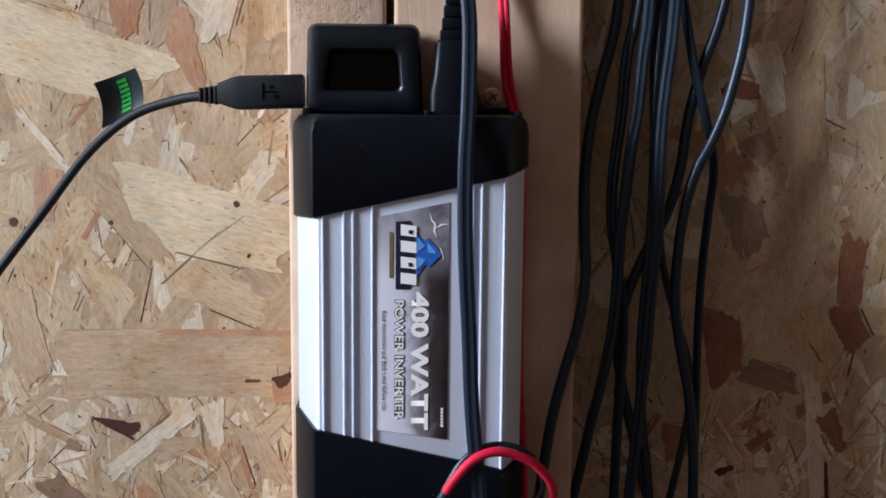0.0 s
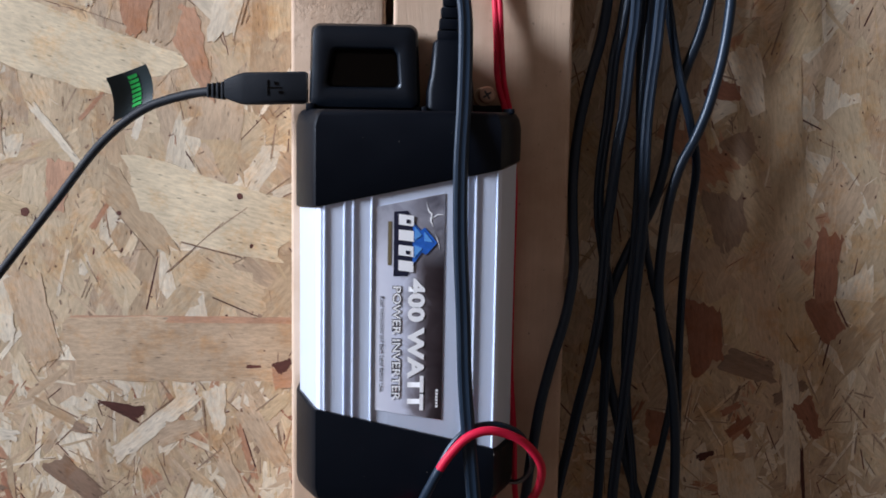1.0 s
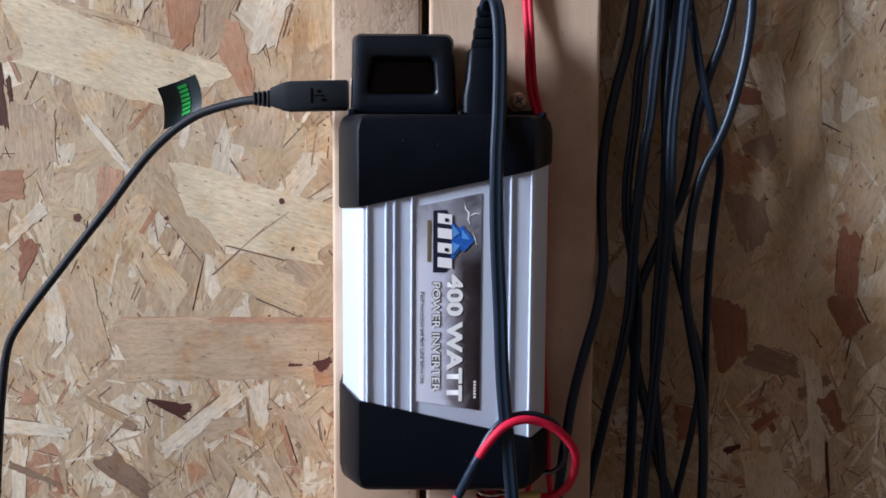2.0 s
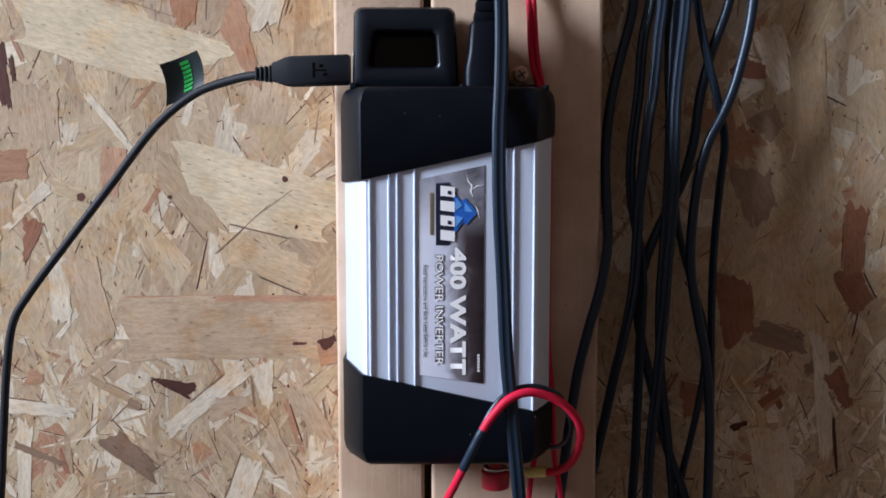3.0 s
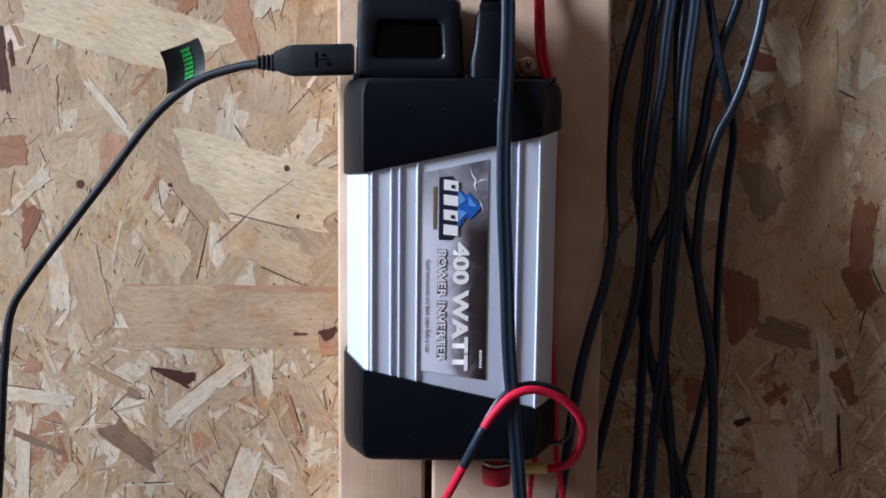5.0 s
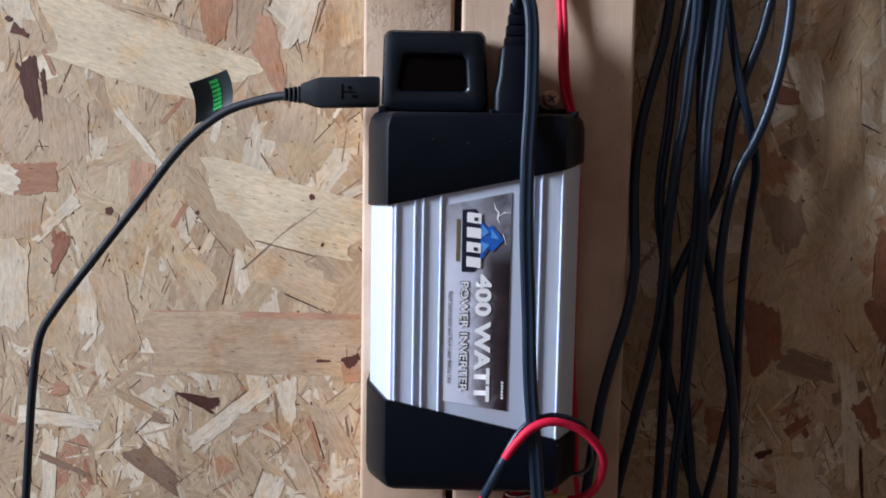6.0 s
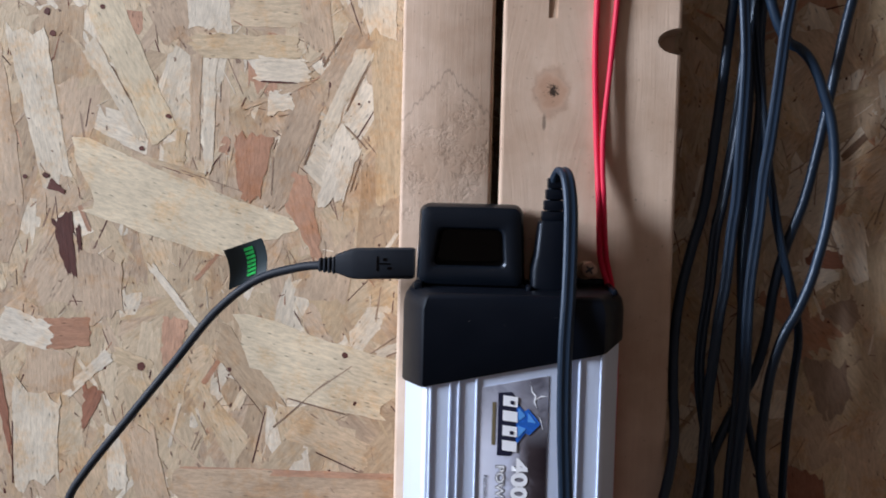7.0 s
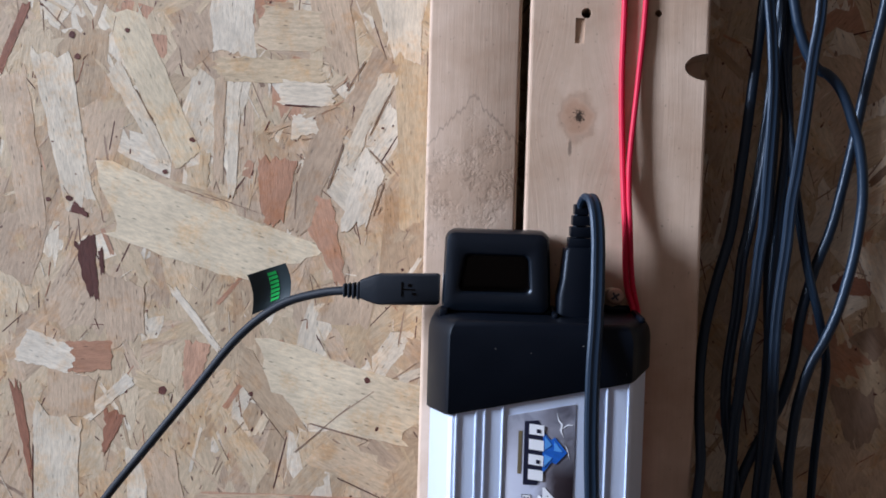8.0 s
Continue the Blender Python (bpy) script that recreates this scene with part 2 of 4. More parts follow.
# flakes of the strand board, pressed flat into one another
FX0, FX1, FZ0, FZ1 = -0.40, 0.42, 1.08, 1.76


class Flakes:
    """Collects flat irregular flakes and turns them into meshes."""

    def __init__(self, seed):
        self.rnd = random.Random(seed)
        self.clear()

    def clear(self):
        self.verts, self.faces, self.uvs, self.mats = [], [], [], []

    def add(self, x, z, ang, ln, wd, depth, mi, jag=1.0, point=None):
        rnd = self.rnd
        jag *= min(1.0, ln / 0.05)
        wob = min(0.0007, wd * 0.07)
        n, outline = 12, []
        skew, taper, bow = rnd.uniform(-0.5, 0.5) * wd * jag, rnd.uniform(0.5, 1.0) if point is None else point, rnd.uniform(-0.07, 0.07) * wd
        edge = lambda t: 1 - (1 - taper) * (max(0, t * 2) if point is None else t + 0.5)
        for i in range(n + 1):
            t = -0.5 + i / n
            outline.append((t * ln + skew * -0.5 * t, -wd / 2 * edge(t) + bow * math.cos(t * 3) + rnd.uniform(-1, 1) ** 3 * 1.8 * wob))
        for i in range(8):
            outline.append((ln / 2 + rnd.uniform(-1, 1) ** 3 * 0.0050 * jag + skew * (i - 3.5) * 0.24, wd * taper * (-0.42 + 0.12 * i)))
        for i in range(n + 1):
            t = 0.5 - i / n
            outline.append((t * ln + skew * 0.5 * t, wd / 2 * edge(t) + bow * math.cos(t * 3) + rnd.uniform(-1, 1) ** 3 * 1.8 * wob))
        for i in range(8):
            outline.append((-ln / 2 - rnd.uniform(-1, 1) ** 3 * 0.0050 * jag + skew * (i - 3.5) * 0.24, wd * (0.42 - 0.12 * i)))
        if ln < 0.0065 and ln < wd * 1.6:
            outline = [(ln / 2 * math.cos(a) * rnd.uniform(0.75, 1.1), wd / 2 * math.sin(a) * rnd.uniform(0.75, 1.1)) for a in [k * math.pi / 6 for k in range(12)]]
        c, s = math.cos(ang), math.sin(ang)
        tx, tz = rnd.gauss(0, 0.0013), rnd.gauss(0, 0.0013)
        base, k = len(self.verts), len(outline)
        for lift in (0.0, 0.00025):
            for a, b in outline:
                px, pz = a * c - b * s, a * s + b * c
                self.verts.append((x + px, OSB_Y + 0.0009 - depth + lift + max(-0.00013, min(0.00013, px * tx + pz * tz)), z + pz))
        self.faces.append(list(range(base, base + k)))
        self.uvs.append(outline)
        self.mats.append(mi)
        for i in range(k):
            j = (i + 1) % k
            self.faces.append([base + i, base + k + i, base + k + j, base + j])
            self.uvs.append([outline[i], outline[i], outline[j], outline[j]])
            self.mats.append(mi)

    def make(self, name):
        me = bpy.data.meshes.new(name)
        me.from_pydata(self.verts, [], self.faces)
        layer = me.uv_layers.new(name="UVMap")
        layer.data.foreach_set("uv", [c for f in self.uvs for p in f for c in p])
        for m in (M_FLAKE, M_PALE, M_TAN, M_RED, M_DARK, M_BROWN, M_PINK, M_GOLD, M_RUST, M_CREAM):
            me.materials.append(m)
        me.polygons.foreach_set("material_index", self.mats)
        self.clear()
        ob = new(name, me)
        ob.parent = osb
        return ob


def flakes(heroes, big, small, specks, seed):
    fl = Flakes(seed)
    rnd = fl.rnd
    total = big + small + specks

    def tone():
        q = rnd.random()
        return 2 if q < 0.20 else 1 if q < 0.36 else 7 if q < 0.44 else 6 if q < 0.53 else 8 if q < 0.56 else 0

    def joint_shade(x, z, ang, ln, wd, depth):
        """A thin dark sliver that paints the shade in the joint along part of a flake's edge."""
        side, run = rnd.choice((-1, 1)) * wd * 0.5, rnd.uniform(-0.2, 0.2) * ln
        c, s = math.cos(ang), math.sin(ang)
        fl.add(x + c * run - s * side, z + s * run + c * side, ang, ln * rnd.uniform(0.3, 0.75), rnd.uniform(0.0003, 0.0010), depth, rnd.choice((5, 5, 4)), 0.3)

    apart = []
    for i in range(total):
        ang = math.pi / 2 + rnd.gauss(0, 0.6)
        x, z = rnd.uniform(FX0, FX1), rnd.uniform(FZ0, FZ1)
        depth = 0.0003 * math.sqrt(i / total)
        if i < big:
            ln, wd, mi = 0.040 + 0.070 * rnd.random(), 0.012 + 0.026 * rnd.random(), tone()
            if i > big - 190 and -0.33 < x < 0.26 and 1.2 < z < 1.64:
                apart.append((x, z, ang, ln * 0.8, wd * 0.8, depth, mi))
            else:
                fl.add(x, z, ang, ln, wd, depth, mi)
            if rnd.random() < 0.75:
                joint_shade(x, z, ang, ln * 0.8, wd * 0.8, depth + 0.000012)
            continue
        if i < big + small:
            ln, wd = 0.008 + 0.030 * rnd.random(), 0.0006 + 0.0048 * rnd.random() ** 2.5
            if rnd.random() < 0.66:
                z = 1.10 + 0.205 * rnd.random()
                ang = math.pi / 2 + rnd.gauss(0, 0.8)
            q = rnd.random()
            mi = 6 if q < 0.06 else 5 if q < 0.10 else 3 if q < 0.115 else tone()
            if rnd.random() < 0.4:
                joint_shade(x, z, ang, ln, wd, depth + 0.000012)
        else:
            q = rnd.random()
            if q < 0.5:
                ln, wd, mi = 0.0010 + 0.0020 * rnd.random() ** 3, 0.0007 + 0.0011 * rnd.random() ** 2, rnd.choice((4, 5, 5))
            else:
                ln, wd, mi = 0.002 + 0.010 * rnd.random(), 0.0003 + 0.0003 * rnd.random(), rnd.choice((4, 5, 5, 3, 2, 1))
        fl.add(x, z, ang, ln, wd, depth, mi)
    tagged(fl.make("flakes"), "pressed wood flakes of the strand board", kind="stuff")
    for f in apart:
        fl.add(*f)
        fl.make("flake")
    for i, (x, z, ang, ln, wd, mi, point) in enumerate(heroes):
        fl.add(x / 1000, z / 1000, radians(ang), ln / 1000, wd / 1000, 0.00030 + 0.0000016 * i, mi, 0.9, point)
        if wd > 8 and rnd.random() < 0.5:
            joint_shade(x / 1000, z / 1000, radians(ang), ln / 1000, wd / 1000, 0.00046)
        fl.make("flake")


# the flakes that stand out, left and right of the studs: x, z, angle, length, width (mm), tone, width of the far end
PLANK = [(-134, 1321, 0, 124, 36, 2, 1), (-134, 1339, 0, 122, 3.5, 8, 1)]
UPPER = [
    (-299, 1529, -81, 85, 18.7, 2, 0.8), (-275, 1541, -78, 86, 22.2, 1, 0.75), (-224, 1566, -64, 90, 20.4, 9, 0.8),
    (-233, 1550, -60, 59, 10.2, 1, 0.6), (-180, 1605, -89, 42, 23.7, 1, 1), (-125, 1598, -77, 52, 22.6, 2, 0.7),
    (-149, 1598, -2, 36, 24.0, 0, 0.9), (-160, 1576, 0, 59, 13.7, 7, 0.9), (-86, 1602, -86, 45, 26.8, 1, 0.5),
    (-188, 1542, -91, 58, 6.3, 2, 0.8), (-180, 1539, -91, 64, 7.4, 1, 0.7), (-305, 1590, -113, 41, 4.7, 3, 0.9),
]
UPPER_EDGE = [
    (-82, 1538, -88, 89, 17.8, 7, 0.8), (-105, 1571, -121, 33, 16.6, 6, 0.8), (-106, 1551, -115, 55, 9.9, 1, 0.7),
    (-135, 1519, -109, 62, 18.5, 6, 0.7), (-107, 1510, -107, 39, 16.7, 1, 0.8), (-140, 1564, -2, 29, 14.2, 1, 0.8),
    (-141, 1546, 8, 14, 14.3, 1, 0.6), (-143, 1550, 22, 41, 2.8, 2, 0.8), (-156, 1510, -92, 35, 22.5, 8, 0.45),
    (-127, 1481, -70, 46, 19.6, 8, 0.25), (-197, 1487, -18, 112, 40.0, 9, 0.75), (-196, 1521, -93, 18, 6.0, 7, 0.8),
]
KNOTS = [
    (-271, 1593, 0, 4, 4.3, 4, 0.8), (-268, 1581, 0, 4, 3.6, 4, 0.8), (-284, 1502, 0, 3, 2.7, 4, 0.8),
    (-272, 1503, -11, 5, 3.2, 4, 0.6), (-218, 1519, 0, 3, 2.7, 4, 0.7), (-203, 1537, -27, 4, 2.8, 4, 0.7),
    (-240, 1596, -18, 3, 2.8, 4, 0.8), (-266, 1496, -29, 10, 6.1, 4, 0.3), (-103, 1407, 0, 4, 3.6, 4, 0.7),
    (-168, 1397, 0, 3, 2.7, 4, 0.7), (-218, 1397, 0, 5, 5.4, 4, 0.9), (-97, 1380, -27, 2, 3.1, 4, 0.8),
]
MIDDLE = [
    (-260, 1464, -80, 34, 12.6, 4, 0.4), (-253, 1462, -85, 25, 2.8, 4, 0.5), (-260, 1415, 5, 25, 18.0, 8, 0.9),
    (-285, 1416, -17, 31, 19.1, 1, 0.8), (-240, 1441, -85, 34, 26.3, 6, 0.8), (-200, 1438, -52, 43, 4.3, 1, 0.8),
    (-200, 1411, -96, 28, 14.5, 8, 0.6), (-223, 1400, -19, 21, 9.0, 7, 0.8), (-248, 1372, -105, 24, 12.4, 3, 0.12),
    (-298, 1372, -80, 52, 6.4, 3, 0.4), (-249, 1391, -137, 35, 7.8, 1, 0.7), (-278, 1354, -90, 53, 28.1, 1, 0.9),
    (-269, 1393, -90, 26, 28.5, 2, 0.9),
]
MIDDLE_EDGE = [
    (-116, 1398, -14, 90, 40.7, 9, 0.85), (-124, 1382, 42, 50, 0.7, 5, 0.6), (-99, 1401, 36, 54, 0.7, 5, 0.6),
    (-152, 1420, -79, 15, 6.9, 8, 0.7), (-110, 1358, -23, 44, 18.6, 0, 0.8), (-158, 1396, -51, 48, 15.9, 0, 0.8),
]
LOWER = [
    (-150, 1280, -141, 58, 10.6, 1, 0.85), (-137, 1277, 16, 25, 14.5, 6, 0.4), (-117, 1288, -85, 25, 14.1, 1, 0.3),
    (-194, 1247, -40, 34, 15, 5, 0.7), (-248, 1248, -24, 30, 4.5, 5, 0.6), (-250, 1275, -7, 47, 9.6, 1, 0.7),
    (-132, 1223, -110, 46, 15.8, 1, 0.8), (-257, 1233, -93, 68, 8.8, 1, 0.8), (-170, 1289, 162, 24, 10.5, 4, 0.1),
    (-80, 1314, 29, 10, 7.8, 4, 0.5), (-96, 1313, 0, 8, 2.2, 4, 0.5), (-80, 1307, 10, 11, 12.9, 8, 0.6),
    (-248, 1294, -13, 9, 11.4, 8, 0.4),
]
LOWER_EDGE = [
    (-214, 1338, -75, 49, 20.0, 2, 0.9), (-232, 1344, -88, 37, 12.8, 1, 0.8), (-192, 1277, -23, 8, 6.6, 5, 0.6),
    (-104, 1239, -66, 55, 9.9, 6, 0.7), (-91, 1274, -56, 40, 13.0, 6, 0.7), (-150, 1218, -47, 33, 9.9, 6, 0.6),
    (-84, 1291, 39, 22, 8.7, 7, 0.7), (-236, 1220, -131, 32, 10.4, 0, 0.7),
]
RIGHT = [
    (158, 1469, -16, 18, 12.7, 3, 0.6), (169, 1438, -50, 16, 18.7, 5, 0.6), (164, 1398, -72, 29, 22.6, 5, 0.8),
    (221, 1373, -90, 38, 14.5, 3, 0.8), (154, 1332, -82, 37, 20.4, 3, 0.9), (180, 1316, -18, 29, 14.6, 5, 0.8),
    (204, 1301, 30, 20, 6.5, 5, 0.9), (130, 1280, -84, 19, 13.6, 3, 0.9), (171, 1291, 31, 12, 4.2, 3, 0.8),
    (176, 1281, 35, 16, 5.7, 3, 0.8), (158, 1264, 24, 10, 4.5, 4, 0.6), (206, 1282, -85, 70, 9.4, 1, 0.9),
]
RIGHT_EDGE = [
    (214, 1254, -84, 30, 2.3, 4, 0.8), (216, 1285, -62, 24, 12.9, 3, 0.4), (222, 1344, -62, 24, 17.0, 3, 0.8),
    (173, 1474, -67, 36, 18.4, 1, 0.8), (194, 1435, -83, 93, 21.6, 0, 0.8), (184, 1347, -79, 53, 19.7, 2, 0.8),
    (178, 1235, -81, 56, 24.2, 1, 0.8), (158, 1376, -62, 15, 16.5, 6, 0.5), (206, 1451, -25, 14, 1.0, 4, 0.7),
    (172, 1410, 0, 2, 1.2, 4, 0.8),
]
flakes(PLANK + UPPER + UPPER_EDGE + MIDDLE + MIDDLE_EDGE + LOWER + LOWER_EDGE + RIGHT + RIGHT_EDGE + KNOTS, 2500, 4200, 3600, 5)

# studs, with nail holes, a gouge and a bored notch cut into the wide one
def pine_material(name, knots, arch=None, streak=None):
    """Planed pine: long grain that bends round knots, stains and fine fibres."""
    m = bpy.data.materials.new(name)
    m.use_nodes = True
    n, l = m.node_tree.nodes, m.node_tree.links
    b = n["Principled BSDF"]
    b.inputs["Specular IOR Level"].default_value = 0.3

    def calc(op, a, c=0.0, d=0.0):
        q = n.new("ShaderNodeMath")
        q.operation = op
        for i, v in enumerate((a, c, d)):
            if isinstance(v, (int, float)):
                q.inputs[i].default_value = v
            else:
                l.new(v, q.inputs[i])
        return q.outputs[0]

    def tex(scale, detail, vec, rough=0.5):
        q = n.new("ShaderNodeTexNoise")
        q.inputs["Scale"].default_value, q.inputs["Detail"].default_value, q.inputs["Roughness"].default_value = scale, detail, rough
        l.new(vec, q.inputs["Vector"])
        return q.outputs["Fac"]

    def ramp(v, a, c, lo, hi):
        q = n.new("ShaderNodeMapRange")
        for i, w in enumerate((a, c, lo, hi)):
            q.inputs[i + 1].default_value = w
        l.new(v, q.inputs[0])
        return q.outputs[0]

    tc, sp = n.new("ShaderNodeTexCoord"), n.new("ShaderNodeSeparateXYZ")
    l.new(tc.outputs["Object"], sp.inputs[0])
    x, y, z = sp.outputs
    bend, core, rings = 0.0, 1.0, 1.0
    for kx, kz, r in knots:
        dx, dz = calc("SUBTRACT", x, kx), calc("MULTIPLY", calc("SUBTRACT", z, kz), 0.75)
        d = calc("SQRT", calc("ADD", calc("MULTIPLY", dx, dx), calc("MULTIPLY", dz, dz)))
        pull = calc("EXPONENT", calc("MULTIPLY", calc("POWER", calc("DIVIDE", d, r * 2.6), 2.0), -1.0))
        bend = calc("ADD", calc("MULTIPLY", calc("MULTIPLY", dx, pull), -0.85), bend)
        wob = tex(160, 3, tc.outputs["Object"])
        dd = calc("ADD", d, calc("MULTIPLY", calc("SUBTRACT", wob, 0.5), r * 0.9))
        star = calc("ADD", d, calc("MULTIPLY", calc("SUBTRACT", tex(420, 3, tc.outputs["Object"], 0.7), 0.5), r * 1.5))
        core = calc("MULTIPLY", ramp(star, r * 0.12, r * 0.30, 0.10, 1.0), core)
        rings = calc("MULTIPLY", ramp(dd, r * 0.5, r * 1.1, 0.86, 1.0), rings)
        core = calc("MULTIPLY", ramp(calc("ABSOLUTE", calc("SUBTRACT", dd, r * 0.85)), 0.0, r * 0.14, 0.87, 1.0), core)
    gx = calc("ADD", x, bend)
    cb = n.new("ShaderNodeCombineXYZ")
    l.new(calc("MULTIPLY", gx, 60.0), cb.inputs[0])
    l.new(calc("MULTIPLY", y, 60.0), cb.inputs[1])
    l.new(calc("MULTIPLY", z, 3.0), cb.inputs[2])
    grain = tex(2.2, 6, cb.outputs[0], 0.62)
    cb2 = n.new("ShaderNodeCombineXYZ")
    l.new(calc("MULTIPLY", gx, 900.0), cb2.inputs[0])
    l.new(calc("MULTIPLY", y, 900.0), cb2.inputs[1])
    l.new(calc("MULTIPLY", z, 30.0), cb2.inputs[2])
    fibre = tex(1.0, 4, cb2.outputs[0], 0.6)
    stain = tex(22, 5, tc.outputs["Object"], 0.6)
    fleck = tex(420, 2, tc.outputs["Object"])
    v = calc("MULTIPLY", calc("MULTIPLY", ramp(grain, 0.3, 0.7, 0.93, 1.04), ramp(fibre, 0.3, 0.7, 0.97, 1.02)), calc("MULTIPLY", core, rings))
    v = calc("MULTIPLY", v, ramp(fleck, 0.70, 0.76, 1.0, 0.6))
    if streak:
        kx, kz, rx, rz = streak
        ex, ez = calc("DIVIDE", calc("SUBTRACT", x, kx), rx), calc("DIVIDE", calc("SUBTRACT", z, kz), rz)
        v = calc("MULTIPLY", v, ramp(calc("ADD", calc("ADD", calc("MULTIPLY", ex, ex), calc("MULTIPLY", ez, ez)), tex(500, 3, tc.outputs["Object"])), 0.7, 1.6, 0.45, 1.0))
    chips = 0.0
    if arch:
        ax, az, k = arch
        ex = calc("SUBTRACT", x, ax)
        teeth = n.new("ShaderNodeCombineXYZ")
        l.new(calc("MULTIPLY", x, 420.0), teeth.inputs[0])
        l.new(calc("MULTIPLY", z, 60.0), teeth.inputs[2])
        rag = calc("MULTIPLY", calc("SUBTRACT", tex(1.0, 3, teeth.outputs[0], 0.6), 0.5), 0.013)
        h = calc("ADD", calc("ADD", calc("SUBTRACT", z, az), calc("MULTIPLY", calc("ABSOLUTE", ex), k)), rag)
        v = calc("MULTIPLY", v, ramp(calc("ABSOLUTE", h), 0.0001, 0.0012, 0.66, 1.0))
        # a torn, chipped patch under the arch
        patch = calc("MULTIPLY", calc("MULTIPLY", ramp(h, -0.012, -0.002, 1.0, 0.0), ramp(h, -0.085, -0.055, 0.0, 1.0)), ramp(tex(60, 3, tc.outputs["Object"]), 0.42, 0.58, 0.0, 1.0))
        bits = n.new("ShaderNodeTexVoronoi")
        bits.inputs["Scale"].default_value = 380.0
        l.new(tc.outputs["Object"], bits.inputs["Vector"])
        chips = calc("MULTIPLY", patch, ramp(tex(260, 4, tc.outputs["Object"], 0.7), 0.42, 0.62, 0.0, 1.0))
        v = calc("MULTIPLY", v, calc("SUBTRACT", 1.0, calc("MULTIPLY", chips, ramp(bits.outputs["Distance"], 0.1, 0.6, -0.08, 0.20))))
    mix = n.new("ShaderNodeMix")
    mix.data_type = "RGBA"
    mix.inputs[6].default_value, mix.inputs[7].default_value = (0.50, 0.355, 0.25, 1), (0.65, 0.50, 0.38, 1)
    l.new(ramp(stain, 0.35, 0.65, 0.0, 1.0), mix.inputs[0])
    # reddish heart of the knots
    red = n.new("ShaderNodeMix")
    red.data_type, red.blend_type = "RGBA", "MULTIPLY"
    red.inputs[7].default_value = (0.86, 0.62, 0.48, 1)
    l.new(ramp(rings, 0.86, 1.0, 0.6, 0.0) if knots else rings, red.inputs[0])
    l.new(mix.outputs[2], red.inputs[6])
    sc = n.new("ShaderNodeVectorMath")
    sc.operation = "SCALE"
    l.new(red.outputs[2], sc.inputs[0])
    l.new(v, sc.inputs["Scale"])
    l.new(sc.outputs[0], b.inputs["Base Color"])
    b.inputs["Roughness"].default_value = 0.6
    bp = n.new("ShaderNodeBump")
    bp.inputs["Strength"].default_value, bp.inputs["Distance"].default_value = 0.22, 0.0005
    l.new(calc("ADD", calc("ADD", fibre, grain), calc("MULTIPLY", chips, -3.0)), bp.inputs["Height"])
    l.new(bp.outputs["Normal"], b.inputs["Normal"])
    return m


M_PINE_WIDE = pine_material("knotty_pine", [(0.005, 1.552, 0.010)], streak=(0.0015, 1.5365, 0.0011, 0.0050))
M_PINE_NARROW = pine_material("plain_pine", [(-0.049, 1.700, 0.012)], (-0.047, 1.561, 1.05))


def stud(name, x0, x1, mat, label, cutters=()):
    bm = bmesh.new()
    box(bm, x0, x1, STUD_Y, OSB_Y - 0.0004, 0, ROOM_Z1, 0.0020, 3)
    ob = finish(name, bm, mat)
    for shape in cutters:
        cb = bmesh.new()
        shape(cb)
        cut = finish("cutter", cb, mat)
        mod = ob.modifiers.new("cut", "BOOLEAN")
        mod.operation, mod.object, mod.solver = "DIFFERENCE", cut, "EXACT"
        bpy.context.view_layer.update()
        me = bpy.data.meshes.new_from_object(ob.evaluated_get(bpy.context.evaluated_depsgraph_get()))
        ob.modifiers.clear()
        ob.data = me
        bpy.data.objects.remove(cut)
        me.shade_flat()
    return tagged(ob, label, "stud", "wall studs")


def bore(x, z, rx, rz, depth, taper=0.6, n=18):
    """An elliptical hole of the given depth, narrowing inwards."""
    def shape(bm):
        rings = []
        for y, k in ((STUD_Y - 0.004, 1.0), (STUD_Y, 1.0), (STUD_Y + depth, taper)):
            rings.append([bm.verts.new((x + rx * k * math.cos(2 * math.pi * i / n), y, z + rz * k * math.sin(2 * math.pi * i / n))) for i in range(n)])
        for a, b in zip(rings, rings[1:]):
            for i in range(n):
                bm.faces.new((a[i], a[(i + 1) % n], b[(i + 1) % n], b[i]))
        bm.faces.new(rings[0][::-1])
        bm.faces.new(rings[-1])
    return shape


def gouge(x, z0, z1, w, depth):
    """A hammer-claw dent: deep at its top, running out below."""
    def shape(bm):
        p = [(z1, -0.004), (z1, depth), (z0, depth * 0.6), (z0, -0.004)]
        a = [bm.verts.new((x - w / 2, STUD_Y + d, z)) for z, d in p]
        b = [bm.verts.new((x + w / 2 - 0.0006, STUD_Y + d, z)) for z, d in p]
        bm.faces.new(a)
        bm.faces.new(b[::-1])
        for i in range(4):
            j = (i + 1) % 4
            bm.faces.new((a[i], b[i], b[j], a[j]))
    return shape


stud("wall_stud", -0.071, -0.0245, M_PINE_NARROW, "narrow planed pine stud fixed flat on the strand board")
stud("wall_stud", -0.0205, 0.069, M_PINE_WIDE, "wide planed pine stud with a knot, nail holes and notch",
     (bore(0.0695, 1.578, 0.0125, 0.0068, 0.02, 0.75, 24), bore(0.0075, 1.6035, 0.0026, 0.0026, 0.014), bore(0.0430, 1.6040, 0.0017, 0.0017, 0.01), gouge(0.0048, 1.5885, 1.6010, 0.0052, 0.0016)))

# ---- the power inverter ----
inverter = empty("power_inverter", -0.012, STUD_Y, 1.262)
tagged(inverter, "silver aluminium power inverter with black end caps on a stud", "inverter")


def under(ob, parent):
    ob.matrix_parent_inverse = Matrix.Translation(-Vector(parent.location))
    return ob


def inv_part(name, bm, mats, label="", smooth=True):
    return under(part(name, bm, mats, inverter, label, smooth), inverter)


